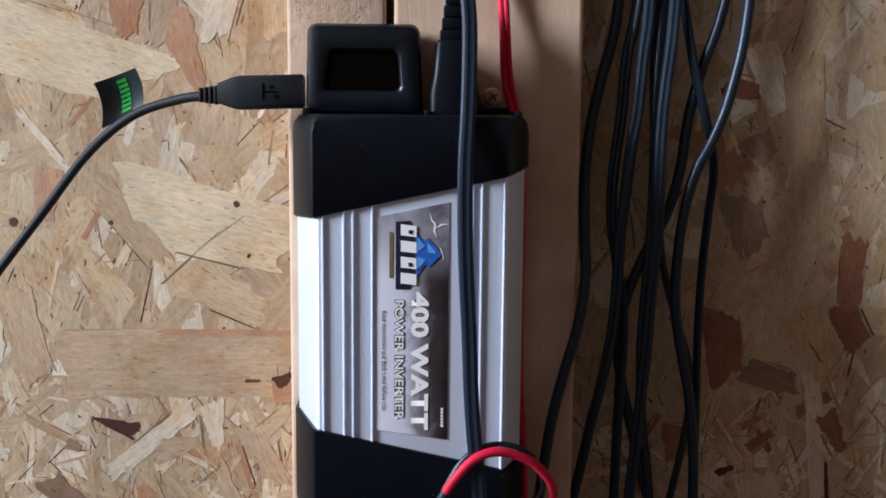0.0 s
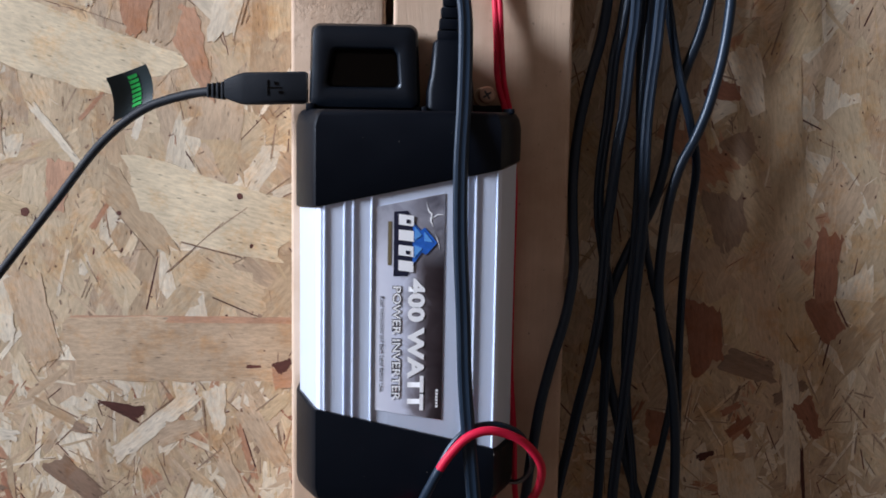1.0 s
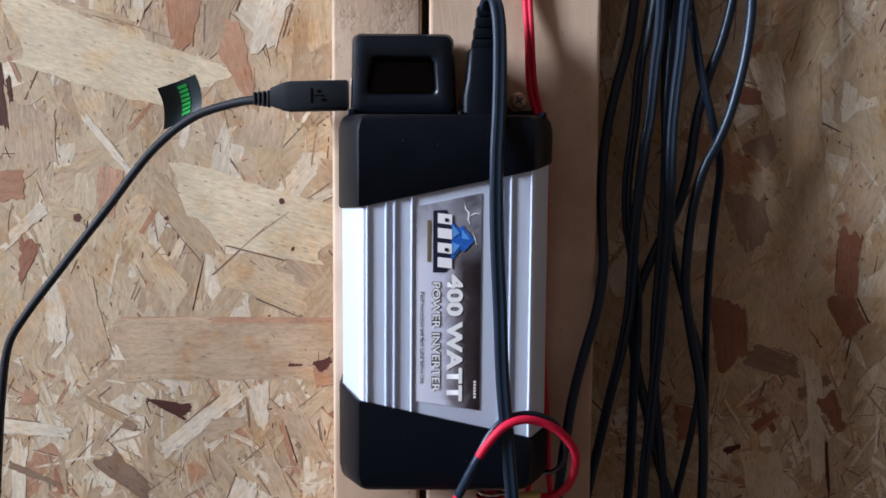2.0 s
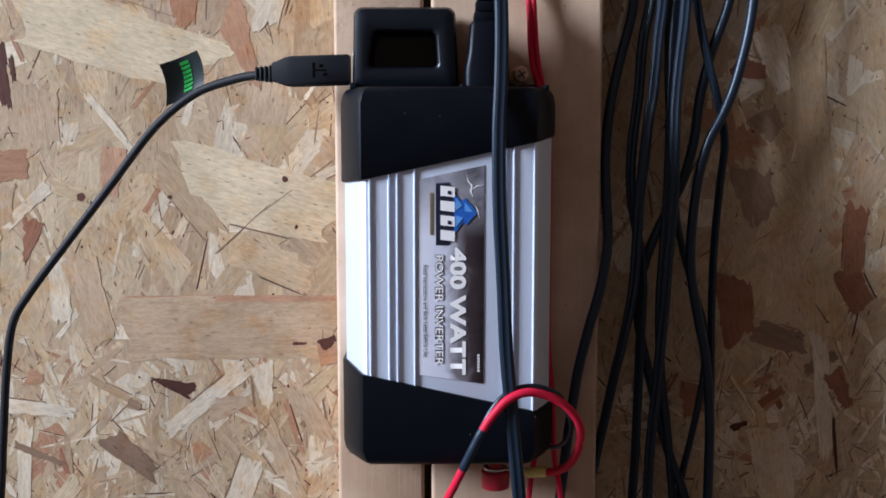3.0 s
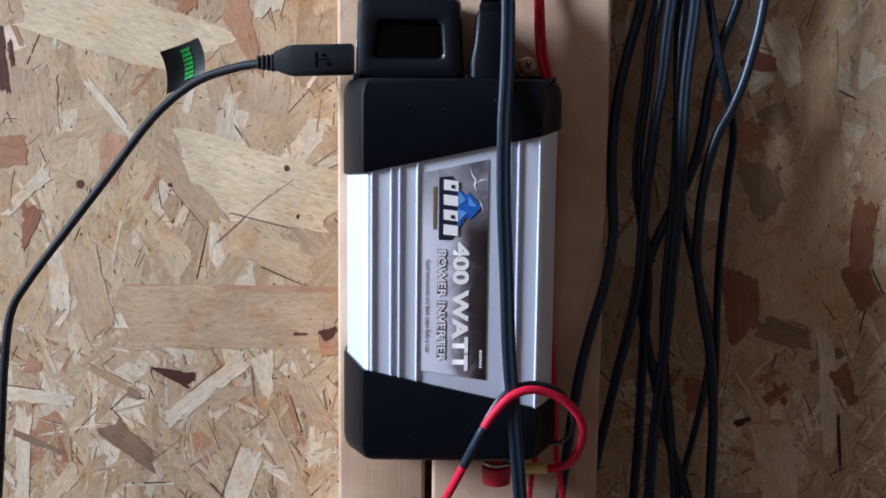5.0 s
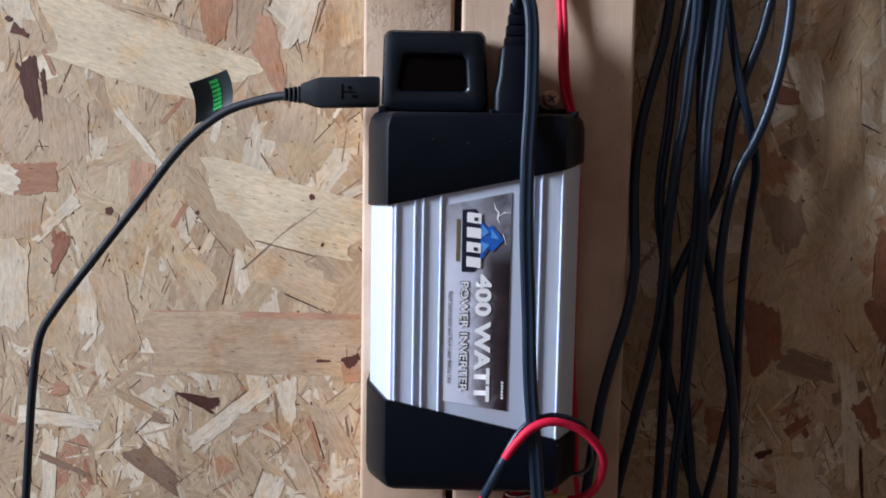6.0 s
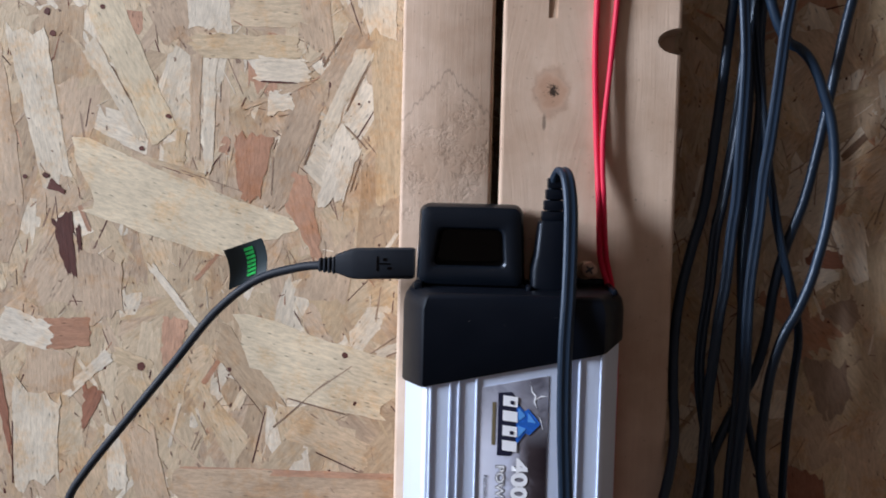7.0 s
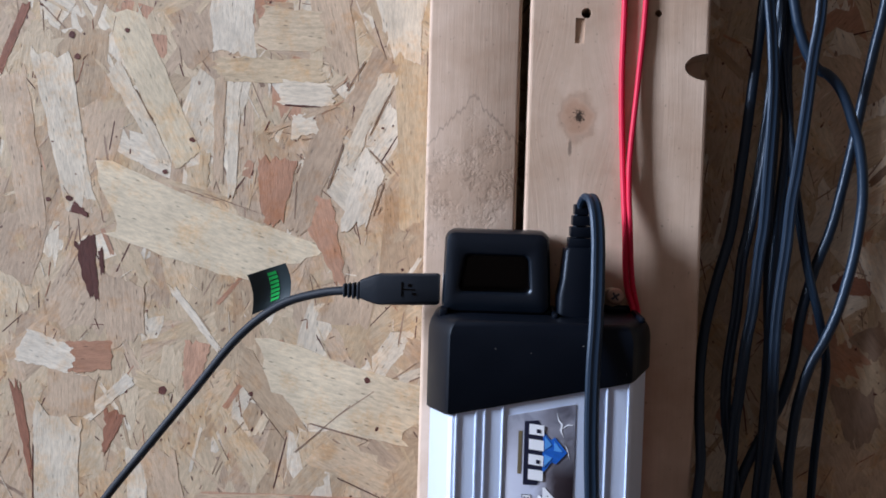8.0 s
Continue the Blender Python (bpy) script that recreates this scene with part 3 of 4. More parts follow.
def loft(bm, rings, closed_ends=True):
    vs = [[bm.verts.new(p) for p in r] for r in rings]
    m = len(vs[0])
    for a, b in zip(vs, vs[1:]):
        for i in range(m):
            bm.faces.new((a[i], a[(i + 1) % m], b[(i + 1) % m], b[i]))
    if closed_ends:
        bm.faces.new(vs[0][::-1])
        bm.faces.new(vs[-1])


FRONT = 0.4115
IX0, IX1 = -0.0635, 0.0395


def body_profile():
    """Half-hexagon extrusion with ribs on its face."""
    p = [(IX0, STUD_Y), (IX0, 0.438), (-0.0535, FRONT + 0.0015), (-0.0515, FRONT)]
    for x in (-0.0495, -0.0405, -0.0365, -0.0282):
        p += [(x - 0.0007, FRONT), (x - 0.0002, FRONT - 0.0012), (x + 0.0002, FRONT - 0.0012), (x + 0.0005, FRONT)]
    p += [(-0.0265, FRONT), (0.0055, FRONT)]
    for x in (0.0150, 0.0190, 0.0288):
        p += [(x - 0.0007, FRONT), (x - 0.0002, FRONT - 0.0012), (x + 0.0002, FRONT - 0.0012), (x + 0.0005, FRONT)]
    p += [(0.0305, FRONT + 0.0012), (IX1, 0.438), (IX1, STUD_Y)]
    return p


bm = bmesh.new()
pr = body_profile()
loft(bm, [[(x, y, z) for x, y in pr] for z in (1.280, 1.440)])
inv_part("case", bm, M_ALU, "ribbed silver aluminium case", smooth=False)


def cap_profile(inset):
    x0, x1, f = IX0 - 0.0018 + inset, IX1 + 0.0018 - inset, FRONT - 0.0022 + inset * 0.6
    return [(x0, STUD_Y), (x0, 0.4385), (x0 + 0.0006, 0.4360), (x0 + 0.0098, f + 0.0018), (x0 + 0.0118, f), (0.0, f),
            (x1 - 0.0118, f), (x1 - 0.0098, f + 0.0018), (x1 - 0.0006, 0.4360), (x1, 0.4385), (x1, STUD_Y)]


def end_cap(cut, end, sign, name, label):
    bm = bmesh.new()
    rings = []
    for inset, dz in ((0.0009, None), (0.0, None), (0.0, 0.0075), (0.0010, 0.0032), (0.0026, 0.0010), (0.0045, 0.0)):
        ring = []
        for x, y in cap_profile(inset):
            z = end - sign * dz - (0.10 * (y - FRONT) if sign < 0 else 0) if dz is not None else cut(x) + (0 if inset else sign * 0.0009)
            ring.append((x, y, z))
        rings.append(ring)
    loft(bm, rings)
    return inv_part(name, bm, M_BLACK_PLASTIC, label)


end_cap(lambda x: 1.4105 + (x + 0.054) * 0.215, 1.4545, 1, "end_cap", "matt black plastic socket end cap")
end_cap(lambda x: 1.3165 - (x + 0.052) * 0.22, 1.2718, -1, "end_cap", "matt black plastic terminal end cap")

# raised rim round the sockets on the upper cap
for x0, x1, top in ((-0.0600, -0.0560, 1.4572), (-0.0062, -0.0036, 1.4566), (0.0345, 0.0372, 1.4562)):
    bm = bmesh.new()
    box(bm, x0, x1, 0.4290, 0.4640, 1.4535, top, 0.0008)
    inv_part("socket_rib", bm, M_BLACK_PLASTIC)
dust = random.Random(3)
bm = bmesh.new()
for k in range(10):
    x, r = dust.uniform(-0.050, 0.030), dust.uniform(0.00008, 0.00020)
    z = dust.choice((dust.uniform(1.276, 1.300), dust.uniform(1.432, 1.448)))
    bmesh.ops.create_icosphere(bm, subdivisions=1, radius=r, matrix=Matrix.Translation((x, FRONT - 0.0023, z)))
M_DUST = material("pale_dust", (0.45, 0.42, 0.38), 0.9, bump=0.0)
tagged(inv_part("dust", bm, M_DUST, "specks of pale dust"), kind="stuff")

# terminal posts and their knurled nuts under the lower cap
bm = bmesh.new()
n = 40
rings = []
for z, r in ((1.2500, 0.0058), (1.2506, 0.0069), (1.2590, 0.0072), (1.2600, 0.0064), (1.2602, 0.0040), (1.2730, 0.0040)):
    rings.append([(0.0125 + (r + (0.00022 if i % 2 and r > 0.0065 else 0)) * math.cos(2 * math.pi * i / n),
                   0.440 + (r + (0.00022 if i % 2 and r > 0.0065 else 0)) * math.sin(2 * math.pi * i / n), z) for i in range(n)])
loft(bm, rings)
inv_part("terminal_knob", bm, M_KNOB, "red knurled plastic terminal nut")
bm = bmesh.new()
loft(bm, [[(0.0125 + 0.0062 * math.cos(2 * math.pi * i / 24), 0.440 + 0.0062 * math.sin(2 * math.pi * i / 24), z) for i in range(24)] for z in (1.2603, 1.2614)])
inv_part("washer", bm, M_STEEL, "bright steel washer")
# mounting ear with the screw hole
bm = bmesh.new()
box(bm, 0.0175, 0.0345, STUD_Y - 0.0035, STUD_Y - 0.0004, 1.4535, 1.4578, 0.001)
inv_part("mounting_ear", bm, M_BLACK_PLASTIC, "black plastic mounting ear")

# printed label
label_mat = bpy.data.materials.new("printed_label")
label_mat.use_nodes = True
ln_, ll = label_mat.node_tree.nodes, label_mat.node_tree.links
lb = ln_["Principled BSDF"]
lb.inputs["Roughness"].default_value = 0.28
tc = ln_.new("ShaderNodeTexCoord")
sp = ln_.new("ShaderNodeSeparateXYZ")
ll.new(tc.outputs["Object"], sp.inputs[0])
nz = ln_.new("ShaderNodeTexNoise")
nz.inputs["Scale"].default_value, nz.inputs["Detail"].default_value, nz.inputs["Distortion"].default_value = 70, 5, 1.2
ll.new(tc.outputs["Object"], nz.inputs["Vector"])
ad = ln_.new("ShaderNodeMath")
ad.operation = "MULTIPLY_ADD"
ad.inputs[1].default_value, ad.inputs[2].default_value = 0.016, -0.008
ll.new(nz.outputs["Fac"], ad.inputs[0])
sm = ln_.new("ShaderNodeMath")
ll.new(sp.outputs["X"], sm.inputs[0])
ll.new(ad.outputs[0], sm.inputs[1])
rg = ln_.new("ShaderNodeMapRange")
rg.inputs[1].default_value, rg.inputs[2].default_value = -0.0265, 0.005
ll.new(sm.outputs[0], rg.inputs[0])
rp = ln_.new("ShaderNodeValToRGB")
e = rp.color_ramp.elements
e[0].position, e[0].color = 0.0, (0.76, 0.80, 0.93, 1)
e[1].position, e[1].color = 1.0, (0.016, 0.011, 0.014, 1)
for p_, c_ in ((0.42, (0.62, 0.66, 0.80, 1)), (0.6, (0.20, 0.19, 0.22, 1)), (0.78, (0.045, 0.035, 0.04, 1))):
    x_ = e.new(p_)
    x_.color = c_
ll.new(rg.outputs[0], rp.inputs[0])
# storm clouds towards the top
up = ln_.new("ShaderNodeMapRange")
up.inputs[1].default_value, up.inputs[2].default_value, up.inputs[4].default_value = 1.383, 1.405, 0.75
ll.new(sp.outputs["Z"], up.inputs[0])
cl = ln_.new("ShaderNodeValToRGB")
cl.color_ramp.elements[0].position, cl.color_ramp.elements[0].color = 0.35, (0.11, 0.11, 0.14, 1)
cl.color_ramp.elements[1].position, cl.color_ramp.elements[1].color = 0.65, (0.42, 0.43, 0.50, 1)
ll.new(nz.outputs["Fac"], cl.inputs[0])
lm = ln_.new("ShaderNodeMix")
lm.data_type = "RGBA"
ll.new(up.outputs[0], lm.inputs[0])
ll.new(rp.outputs["Color"], lm.inputs[6])
ll.new(cl.outputs["Color"], lm.inputs[7])
ll.new(lm.outputs[2], lb.inputs["Base Color"])

M_WHITE = material("white_ink", (0.88, 0.90, 0.93), 0.35, spread=0.03, bump=0.0)
M_NAVY = material("navy_ink", (0.012, 0.014, 0.035), 0.35, spread=0.1, bump=0.0)
M_BLUE = material("blue_ink", (0.02, 0.12, 0.50), 0.35, spread=0.6, scale=300, bump=0.0)
M_GREY_INK = material("dark_ink", (0.06, 0.06, 0.08), 0.35, spread=0.1, bump=0.0)
M_GOLD = material("dull_gold_ink", (0.16, 0.13, 0.07), 0.4, bump=0.0)


def sheet(bm, pts, y, thick):
    """A thin flat piece in the x-z plane, its face at y."""
    f = [bm.verts.new((x / 1000, y, z / 1000)) for x, z in pts]
    b = [bm.verts.new((x / 1000, y + thick, z / 1000)) for x, z in pts]
    bm.faces.new(f)
    bm.faces.new(b[::-1])
    for i in range(len(f)):
        j = (i + 1) % len(f)
        bm.faces.new((f[i], b[i], b[j], f[j]))


bm = bmesh.new()
sheet(bm, [(-26.2, 1411), (4.8, 1417.5), (4.8, 1312), (-26.2, 1316.5)], FRONT - 0.0004, 0.0006)
label_ob = inv_part("label", bm, label_mat, "printed storm-cloud label in grey and black", smooth=False)


def printed(name, shapes, mat, lift, label=""):
    bm = bmesh.new()
    for s in shapes:
        sheet(bm, s, FRONT - 0.0004 - lift, 0.0002)
    return part(name, bm, mat, label_ob, label, smooth=False)


def lettering(name, text, x_base, z_start, height, length, mat, lift, weight=0.0):
    """Letters that read downwards: their tops point to +x."""
    cu = bpy.data.curves.new(name, "FONT")
    cu.body, cu.size, cu.offset = text, 1.0, weight
    tmp = bpy.data.objects.new(name, cu)
    scene.collection.objects.link(tmp)
    bpy.context.view_layer.update()
    me = bpy.data.meshes.new_from_object(tmp.evaluated_get(bpy.context.evaluated_depsgraph_get()))
    bpy.data.objects.remove(tmp)
    xs = [v.co.x for v in me.vertices]
    ys = [v.co.y for v in me.vertices]
    fx, fy = length / (max(xs) - min(xs)), height / (max(ys) - min(ys))
    x0, y0 = min(xs), min(ys)
    for v in me.vertices:
        v.co = Vector((x_base + (v.co.y - y0) * fy, FRONT - 0.0004 - lift, z_start - (v.co.x - x0) * fx))
    me.materials.append(mat)
    ob = new(name, me)
    ob.parent = label_ob
    return ob


printed("emblem_box", [[(-18.2, 1409), (-12, 1409.5), (-8.4, 1404), (-8.4, 1385), (-12, 1379.5), (-18.2, 1379.5)]], M_NAVY, 0.0002)
printed("emblem_mountain", [[(-9.6, 1404.5), (-6, 1400.5), (-4.2, 1402), (1.6, 1395), (-3.5, 1389.5), (-5.4, 1390.5), (-9.6, 1384.5)]], M_BLUE, 0.0004, "blue mountain shape")
M_SKY = material("light_blue_ink", (0.10, 0.32, 0.75), 0.35, spread=0.3, scale=300, bump=0.0)
printed("emblem_facet", [[(-8.8, 1402.5), (-5.5, 1398.5), (-8.8, 1396)], [(-4.4, 1400.3), (-0.4, 1395.2), (-4.4, 1395.8)], [(-8.8, 1394), (-5.2, 1392.5), (-8.8, 1388)]], M_SKY, 0.0006)
for k_ in range(4):
    z_ = 1408.0 - k_ * 7.0
    printed("emblem_bar", [[(-16.0, z_), (-9.2, z_ - 0.8), (-9.2, z_ - 5.6), (-16.0, z_ - 4.8)]], M_WHITE, 0.0006)
for z_ in (1405.6, 1391.4):
    printed("emblem_gap", [[(-12.6, z_), (-10.9, z_ - 0.2), (-10.9, z_ - 1.9), (-12.6, z_ - 1.7)]], M_NAVY, 0.0008)
printed("tagline_bar", [[(-20.9, 1404.5), (-19.3, 1404.5), (-19.3, 1384.5), (-20.9, 1384.5)]], M_GOLD, 0.0002)
printed("lightning", [[(-3.6, 1413.5), (-2.9, 1409.5), (-1.5, 1408), (-2.0, 1405), (-0.2, 1402), (-1.2, 1404.8), (-0.8, 1408.3), (-2.4, 1409.8)],
                      [(-2.0, 1405.4), (1.5, 1407.6), (4.6, 1407.9), (1.4, 1408.2)],
                      [(0.6, 1399), (1.6, 1395.5), (2.8, 1392), (2.0, 1396)]], M_WHITE, 0.0002, "white lightning strokes")
lettering("rating_text", "400 WATT", -11.4 / 1000, 1.3785, 0.0077, 0.0620, M_WHITE, 0.0003, 0.045)
lettering("name_shadow", "POWER INVERTER", -18.7 / 1000, 1.3750, 0.0044, 0.0541, M_GREY_INK, 0.0002, 0.06)
lettering("name_text", "POWER INVERTER", -18.4 / 1000, 1.3747, 0.0038, 0.0535, M_WHITE, 0.0004, 0.012)
lettering("notice_text", "Read Instructions and Back Label Before Use.", -24.2 / 1000, 1.3700, 0.0019, 0.0450, M_GREY_INK, 0.0003, 0.01)
printed("model_bar", [[(1.8, 1326.5 - k_ * 1.5), (2.9, 1326.5 - k_ * 1.5), (2.9, 1325.5 - k_ * 1.5), (1.8, 1325.5 - k_ * 1.5)] for k_ in range(6)], M_WHITE, 0.0002)

# ---- USB charger plugged into the top ----
charger = empty("usb_charger", -0.033, 0.452, 1.4545)
tagged(charger, "glossy black USB wall charger plugged into the inverter", "charger")
bm = bmesh.new()
CX0, CX1, CZ0, CZ1, CF, CB = -0.0585, -0.0085, 1.4545, 1.4945, 0.4375, 0.4655
rings = []
for inset, y in ((0.002, CB), (0.0, CB - 0.002), (0.0, CF + 0.0040), (0.0012, CF + 0.0012), (0.0038, CF)):
    r, ring = 0.0042 - inset * 0.4, []
    for cx, cz, a0 in ((CX1 - inset - r, CZ1 - inset - r, 0), (CX0 + inset + r, CZ1 - inset - r, 90), (CX0 + inset + r, CZ0 + inset + r, 180), (CX1 - inset - r, CZ0 + inset + r, 270)):
        for k in range(6):
            a = radians(a0 + k * 18)
            px, pz = cx + r * math.cos(a), cz + r * math.sin(a)
            flare = 0.0018 * (CZ1 - pz) / (CZ1 - CZ0)
            ring.append((px + (flare if px > (CX0 + CX1) / 2 else -0.6 * flare), y, pz))
    rings.append(ring)
PX0, PX1, PZ0, PZ1 = -0.0525, -0.0160, 1.4640, 1.4835
for inset, y, r in ((-0.0006, CF, 0.0034), (0.0, CF + 0.0003, 0.003), (0.0006, CF + 0.0009, 0.003), (0.0010, CF + 0.0018, 0.003), (0.0020, CF + 0.017, 0.0022)):
    ring = []
    for cx, cz, a0 in ((PX1 - inset - r, PZ1 - inset - r, 0), (PX0 + inset + r, PZ1 - inset - r, 90), (PX0 + inset + r, PZ0 + inset + r, 180), (PX1 - inset - r, PZ0 + inset + r, 270)):
        for k in range(6):
            a = radians(a0 + k * 18)
            px, pz = cx + r * math.cos(a), cz + r * math.sin(a)
            lean = 0.0032 * (pz - PZ0) / (PZ1 - PZ0)
            ring.append((px + (lean if px < (PX0 + PX1) / 2 else -lean * 0.4), y, pz))
    rings.append(ring)
loft(bm, rings[:9])
bm.faces.ensure_lookup_table()
bmesh.ops.delete(bm, geom=[bm.faces[-1]], context="FACES_ONLY")
under(part("body", bm, M_ADAPTER, charger, "satin black plastic shell"), charger)
bm = bmesh.new()
loft(bm, rings[8:])
bm.faces.ensure_lookup_table()
bmesh.ops.delete(bm, geom=[bm.faces[-2]], context="FACES_ONLY")
under(part("recess", bm, M_GLOSS, charger, "glossy black recessed grip"), charger)
bm = bmesh.new()
box(bm, -0.0595, -0.0583, 0.4440, 0.4580, 1.4585, 1.4735, 0.0003)
under(part("usb_socket", bm, M_STEEL, charger, "small steel socket edge"), charger)
bm = bmesh.new()
box(bm, -0.055, -0.0065, 0.4405, 0.4655, 1.4520, 1.4566, 0.0008)
under(part("foot", bm, M_BLACK_PLASTIC, charger, "matt black plug base"), charger)

# ---- USB cable with its flag tag ----
usb = empty("usb_cable", -0.10, 0.466, 1.4655)
tagged(usb, "black USB cable drooping from the charger with a flag tag", "cable")
bm = bmesh.new()
rings = []
for x, hz, hy in ((-0.1085, 0.0030, 0.0028), (-0.1010, 0.0036, 0.0030), (-0.1005, 0.0046, 0.0036), (-0.0935, 0.0072, 0.0048), (-0.0905, 0.0078, 0.0050), (-0.0625, 0.0078, 0.0050), (-0.0612, 0.0070, 0.0044)):
    ring = []
    for i in range(16):
        a = 2 * math.pi * i / 16
        c, s_ = math.cos(a), math.sin(a)
        k = 0.35
        ring.append((x, 0.4505 + hy * math.copysign(abs(c) ** k, c), 1.4645 + 0.032 * (x + 0.0612) + hz * math.copysign(abs(s_) ** k, s_)))
    rings.append(ring)
loft(bm, rings[2:])
under(part("plug", bm, M_CABLE, usb, "moulded black plug grip"), usb)
bm = bmesh.new()
for i in range(4):
    box(bm, -0.1090 + i * 0.0023, -0.1076 + i * 0.0023, 0.4505 - 0.0031 - i * 0.0002, 0.4505 + 0.0031 + i * 0.0002, 1.4624 - 0.0034 - i * 0.0003, 1.4624 + 0.0034 + i * 0.0003, 0.0006)
box(bm, -0.1085, -0.0985, 0.4505 - 0.0024, 0.4505 + 0.0024, 1.4624 - 0.0027, 1.4624 + 0.0027, 0.0008)
under(part("strain_relief", bm, M_CABLE, usb, "ribbed strain relief"), usb)
bm = bmesh.new()
box(bm, -0.0798, -0.0792, 0.4452, 0.4456, 1.4606, 1.4678)
box(bm, -0.0792, -0.0730, 0.4452, 0.4456, 1.4639, 1.4645)
box(bm, -0.0745, -0.0725, 0.4452, 0.4456, 1.4614, 1.4627)
box(bm, -0.0765, -0.0750, 0.4452, 0.4456, 1.4656, 1.4670)
under(part("embossed_mark", bm, M_GLOSS, usb, "raised trident mark"), usb)
USB_LINE = [(-105, 451, 1462.4), (-121, 456, 1460), (-143, 461, 1452.5), (-165, 464, 1435), (-189, 465, 1405), (-212, 465, 1376), (-234, 466, 1348),
            (-244, 467, 1331), (-249, 468, 1303), (-253, 470, 1268), (-259, 475, 1225), (-275, 490, 1150), (-300, 502, 1040)]
bm = bmesh.new()
sweep(bm, spline([Vector(p) / 1000 for p in USB_LINE]), round_section(0.00225, 12))
under(part("cord", bm, M_CABLE, usb), usb)
# flag: a folded strip stuck round the cord
M_TAG = material("dark_tag_paper", (0.026, 0.040, 0.045), 0.45, bump=0.08)
M_GREEN = material("green_ink", (0.03, 0.45, 0.09), 0.4, bump=0.0)


def flag_point(u, v):
    """u along the cord, v away from it; the sheet curls a little."""
    x = -158.2 + 20.0 * u - 2.9 * v + 2.4 * math.sin(v * 2.4)
    z = 1446.5 + 9.5 * u + 21 * v - 2.4 * u * v
    y = 464 - 6.0 * v * v - 3.0 * u + 2.6 * math.sin(u * math.pi)
    return Vector((x, y, z)) / 1000


def flag_sheet(u0, u1, v0, v1, lift, n=8):
    bm = bmesh.new()
    for side in (0, 1):
        g = [[bm.verts.new(flag_point(u0 + (u1 - u0) * i / n, v0 + (v1 - v0) * j / n) + Vector((0, -lift + side * 0.0005, 0))) for j in range(n + 1)] for i in range(n + 1)]
        for i in range(n):
            for j in range(n):
                bm.faces.new((g[i][j], g[i + 1][j], g[i + 1][j + 1], g[i][j + 1]))
    return bm


tag = under(part("tag", flag_sheet(0, 1, 0, 1, 0), M_TAG, usb, "dark folded paper flag"), usb)
for k in range(7):
    part("tag_bar", flag_sheet(0.45, 0.68, 0.14 + 0.112 * k, 0.22 + 0.112 * k, 0.0004, 2), M_GREEN, tag, "bright green printed bar")

# ---- mains cord with its plug ----
mains = empty("mains_cord", 0.008, 0.447, 1.4545)
tagged(mains, "black two-core mains cord plugged into the inverter", "power cord")
bm = bmesh.new()
rings = []
for z, xc, hx, hy, yc in ((1.4530, 0.0072, 0.0112, 0.0120, 0.447), (1.4640, 0.0072, 0.0112, 0.0120, 0.447), (1.4720, 0.0076, 0.0100, 0.0110, 0.447), (1.4862, 0.0080, 0.0092, 0.0098, 0.447), (1.4876, 0.0080, 0.0082, 0.0090, 0.447)):
    rings.append([(xc + hx * math.copysign(abs(math.cos(a)) ** 0.28, math.cos(a)), yc + hy * math.copysign(abs(math.sin(a)) ** 0.28, math.sin(a)), z) for a in [2 * math.pi * i / 20 for i in range(20)]])
loft(bm, rings)
under(part("plug", bm, M_BLACK_PLASTIC, mains, "moulded black plug"), mains)
for k in range(4):
    bm = bmesh.new()
    z = 1.4872 + k * 0.0054
    box(bm, 0.0008 + k * 0.0008, 0.0145 - k * 0.0008, 0.4395 + k * 0.0005, 0.4540 - k * 0.0006, z, z + 0.0049, 0.0005)
    under(part("strain_rib", bm, M_BLACK_PLASTIC, mains), mains)
MAINS_LINE = [(7.5, 447, 1480), (6.5, 446, 1497), (7, 443, 1507), (9, 438, 1512), (11.5, 431, 1509), (13, 424, 1497), (13, 416, 1478), (12.3, 408, 1456), (11.2, 402.5, 1432),
              (11.5, 401, 1400), (13.5, 401, 1362), (15, 400, 1330), (18, 399, 1297), (21.5, 402, 1262), (24, 408, 1235), (27, 420, 1180), (26, 448, 1090), (24, 462, 1000)]
bm = bmesh.new()
sweep(bm, spline([Vector(p) / 1000 for p in MAINS_LINE]), zip_section(0.0019, 8), turn=0.25, twist=0.5)
under(part("cord", bm, M_RUBBER, mains), mains)

# ---- screw ----
screw = empty("wood_screw", 0.0262, STUD_Y, 1.4628)
tagged(screw, "coppery cross-head screw holding the inverter to the stud", "screw")
bm = bmesh.new()
loft(bm, [[(0.0262 + r * math.cos(2 * math.pi * i / 24), y, 1.4628 + r * math.sin(2 * math.pi * i / 24)) for i in range(24)] for r, y in ((0.0024, STUD_Y - 0.0003), (0.0024, 0.4622), (0.0042, 0.4612), (0.0043, 0.4604), (0.0036, 0.4594), (0.002, 0.4590))])
under(part("head", bm, M_SCREW, screw, "worn coppery pan head"), screw)
bm = bmesh.new()
loft(bm, [[(0.0248 + r * math.cos(2 * math.pi * i / 20), y, 1.4618 + r * math.sin(2 * math.pi * i / 20)) for i in range(20)] for r, y in ((0.0050, STUD_Y - 0.0003), (0.0050, 0.4645), (0.0044, 0.4635), (0.0026, 0.4633))])
under(part("washer", bm, M_WASHER, screw, "beige fibre washer"), screw)
bm = bmesh.new()
for a in (35, 125):
    c, s_ = math.cos(radians(a)), math.sin(radians(a))
    w = 0.0005
    vs = [(0.0262 + c * l_ - s_ * w_, 1.4628 + s_ * l_ + c * w_) for l_, w_ in ((-0.0023, -w), (0.0023, -w), (0.0023, w), (-0.0023, w))]
    sheet(bm, [(x * 1000, z * 1000) for x, z in vs], 0.4588 - 0.00002 * (a > 90), 0.0005)
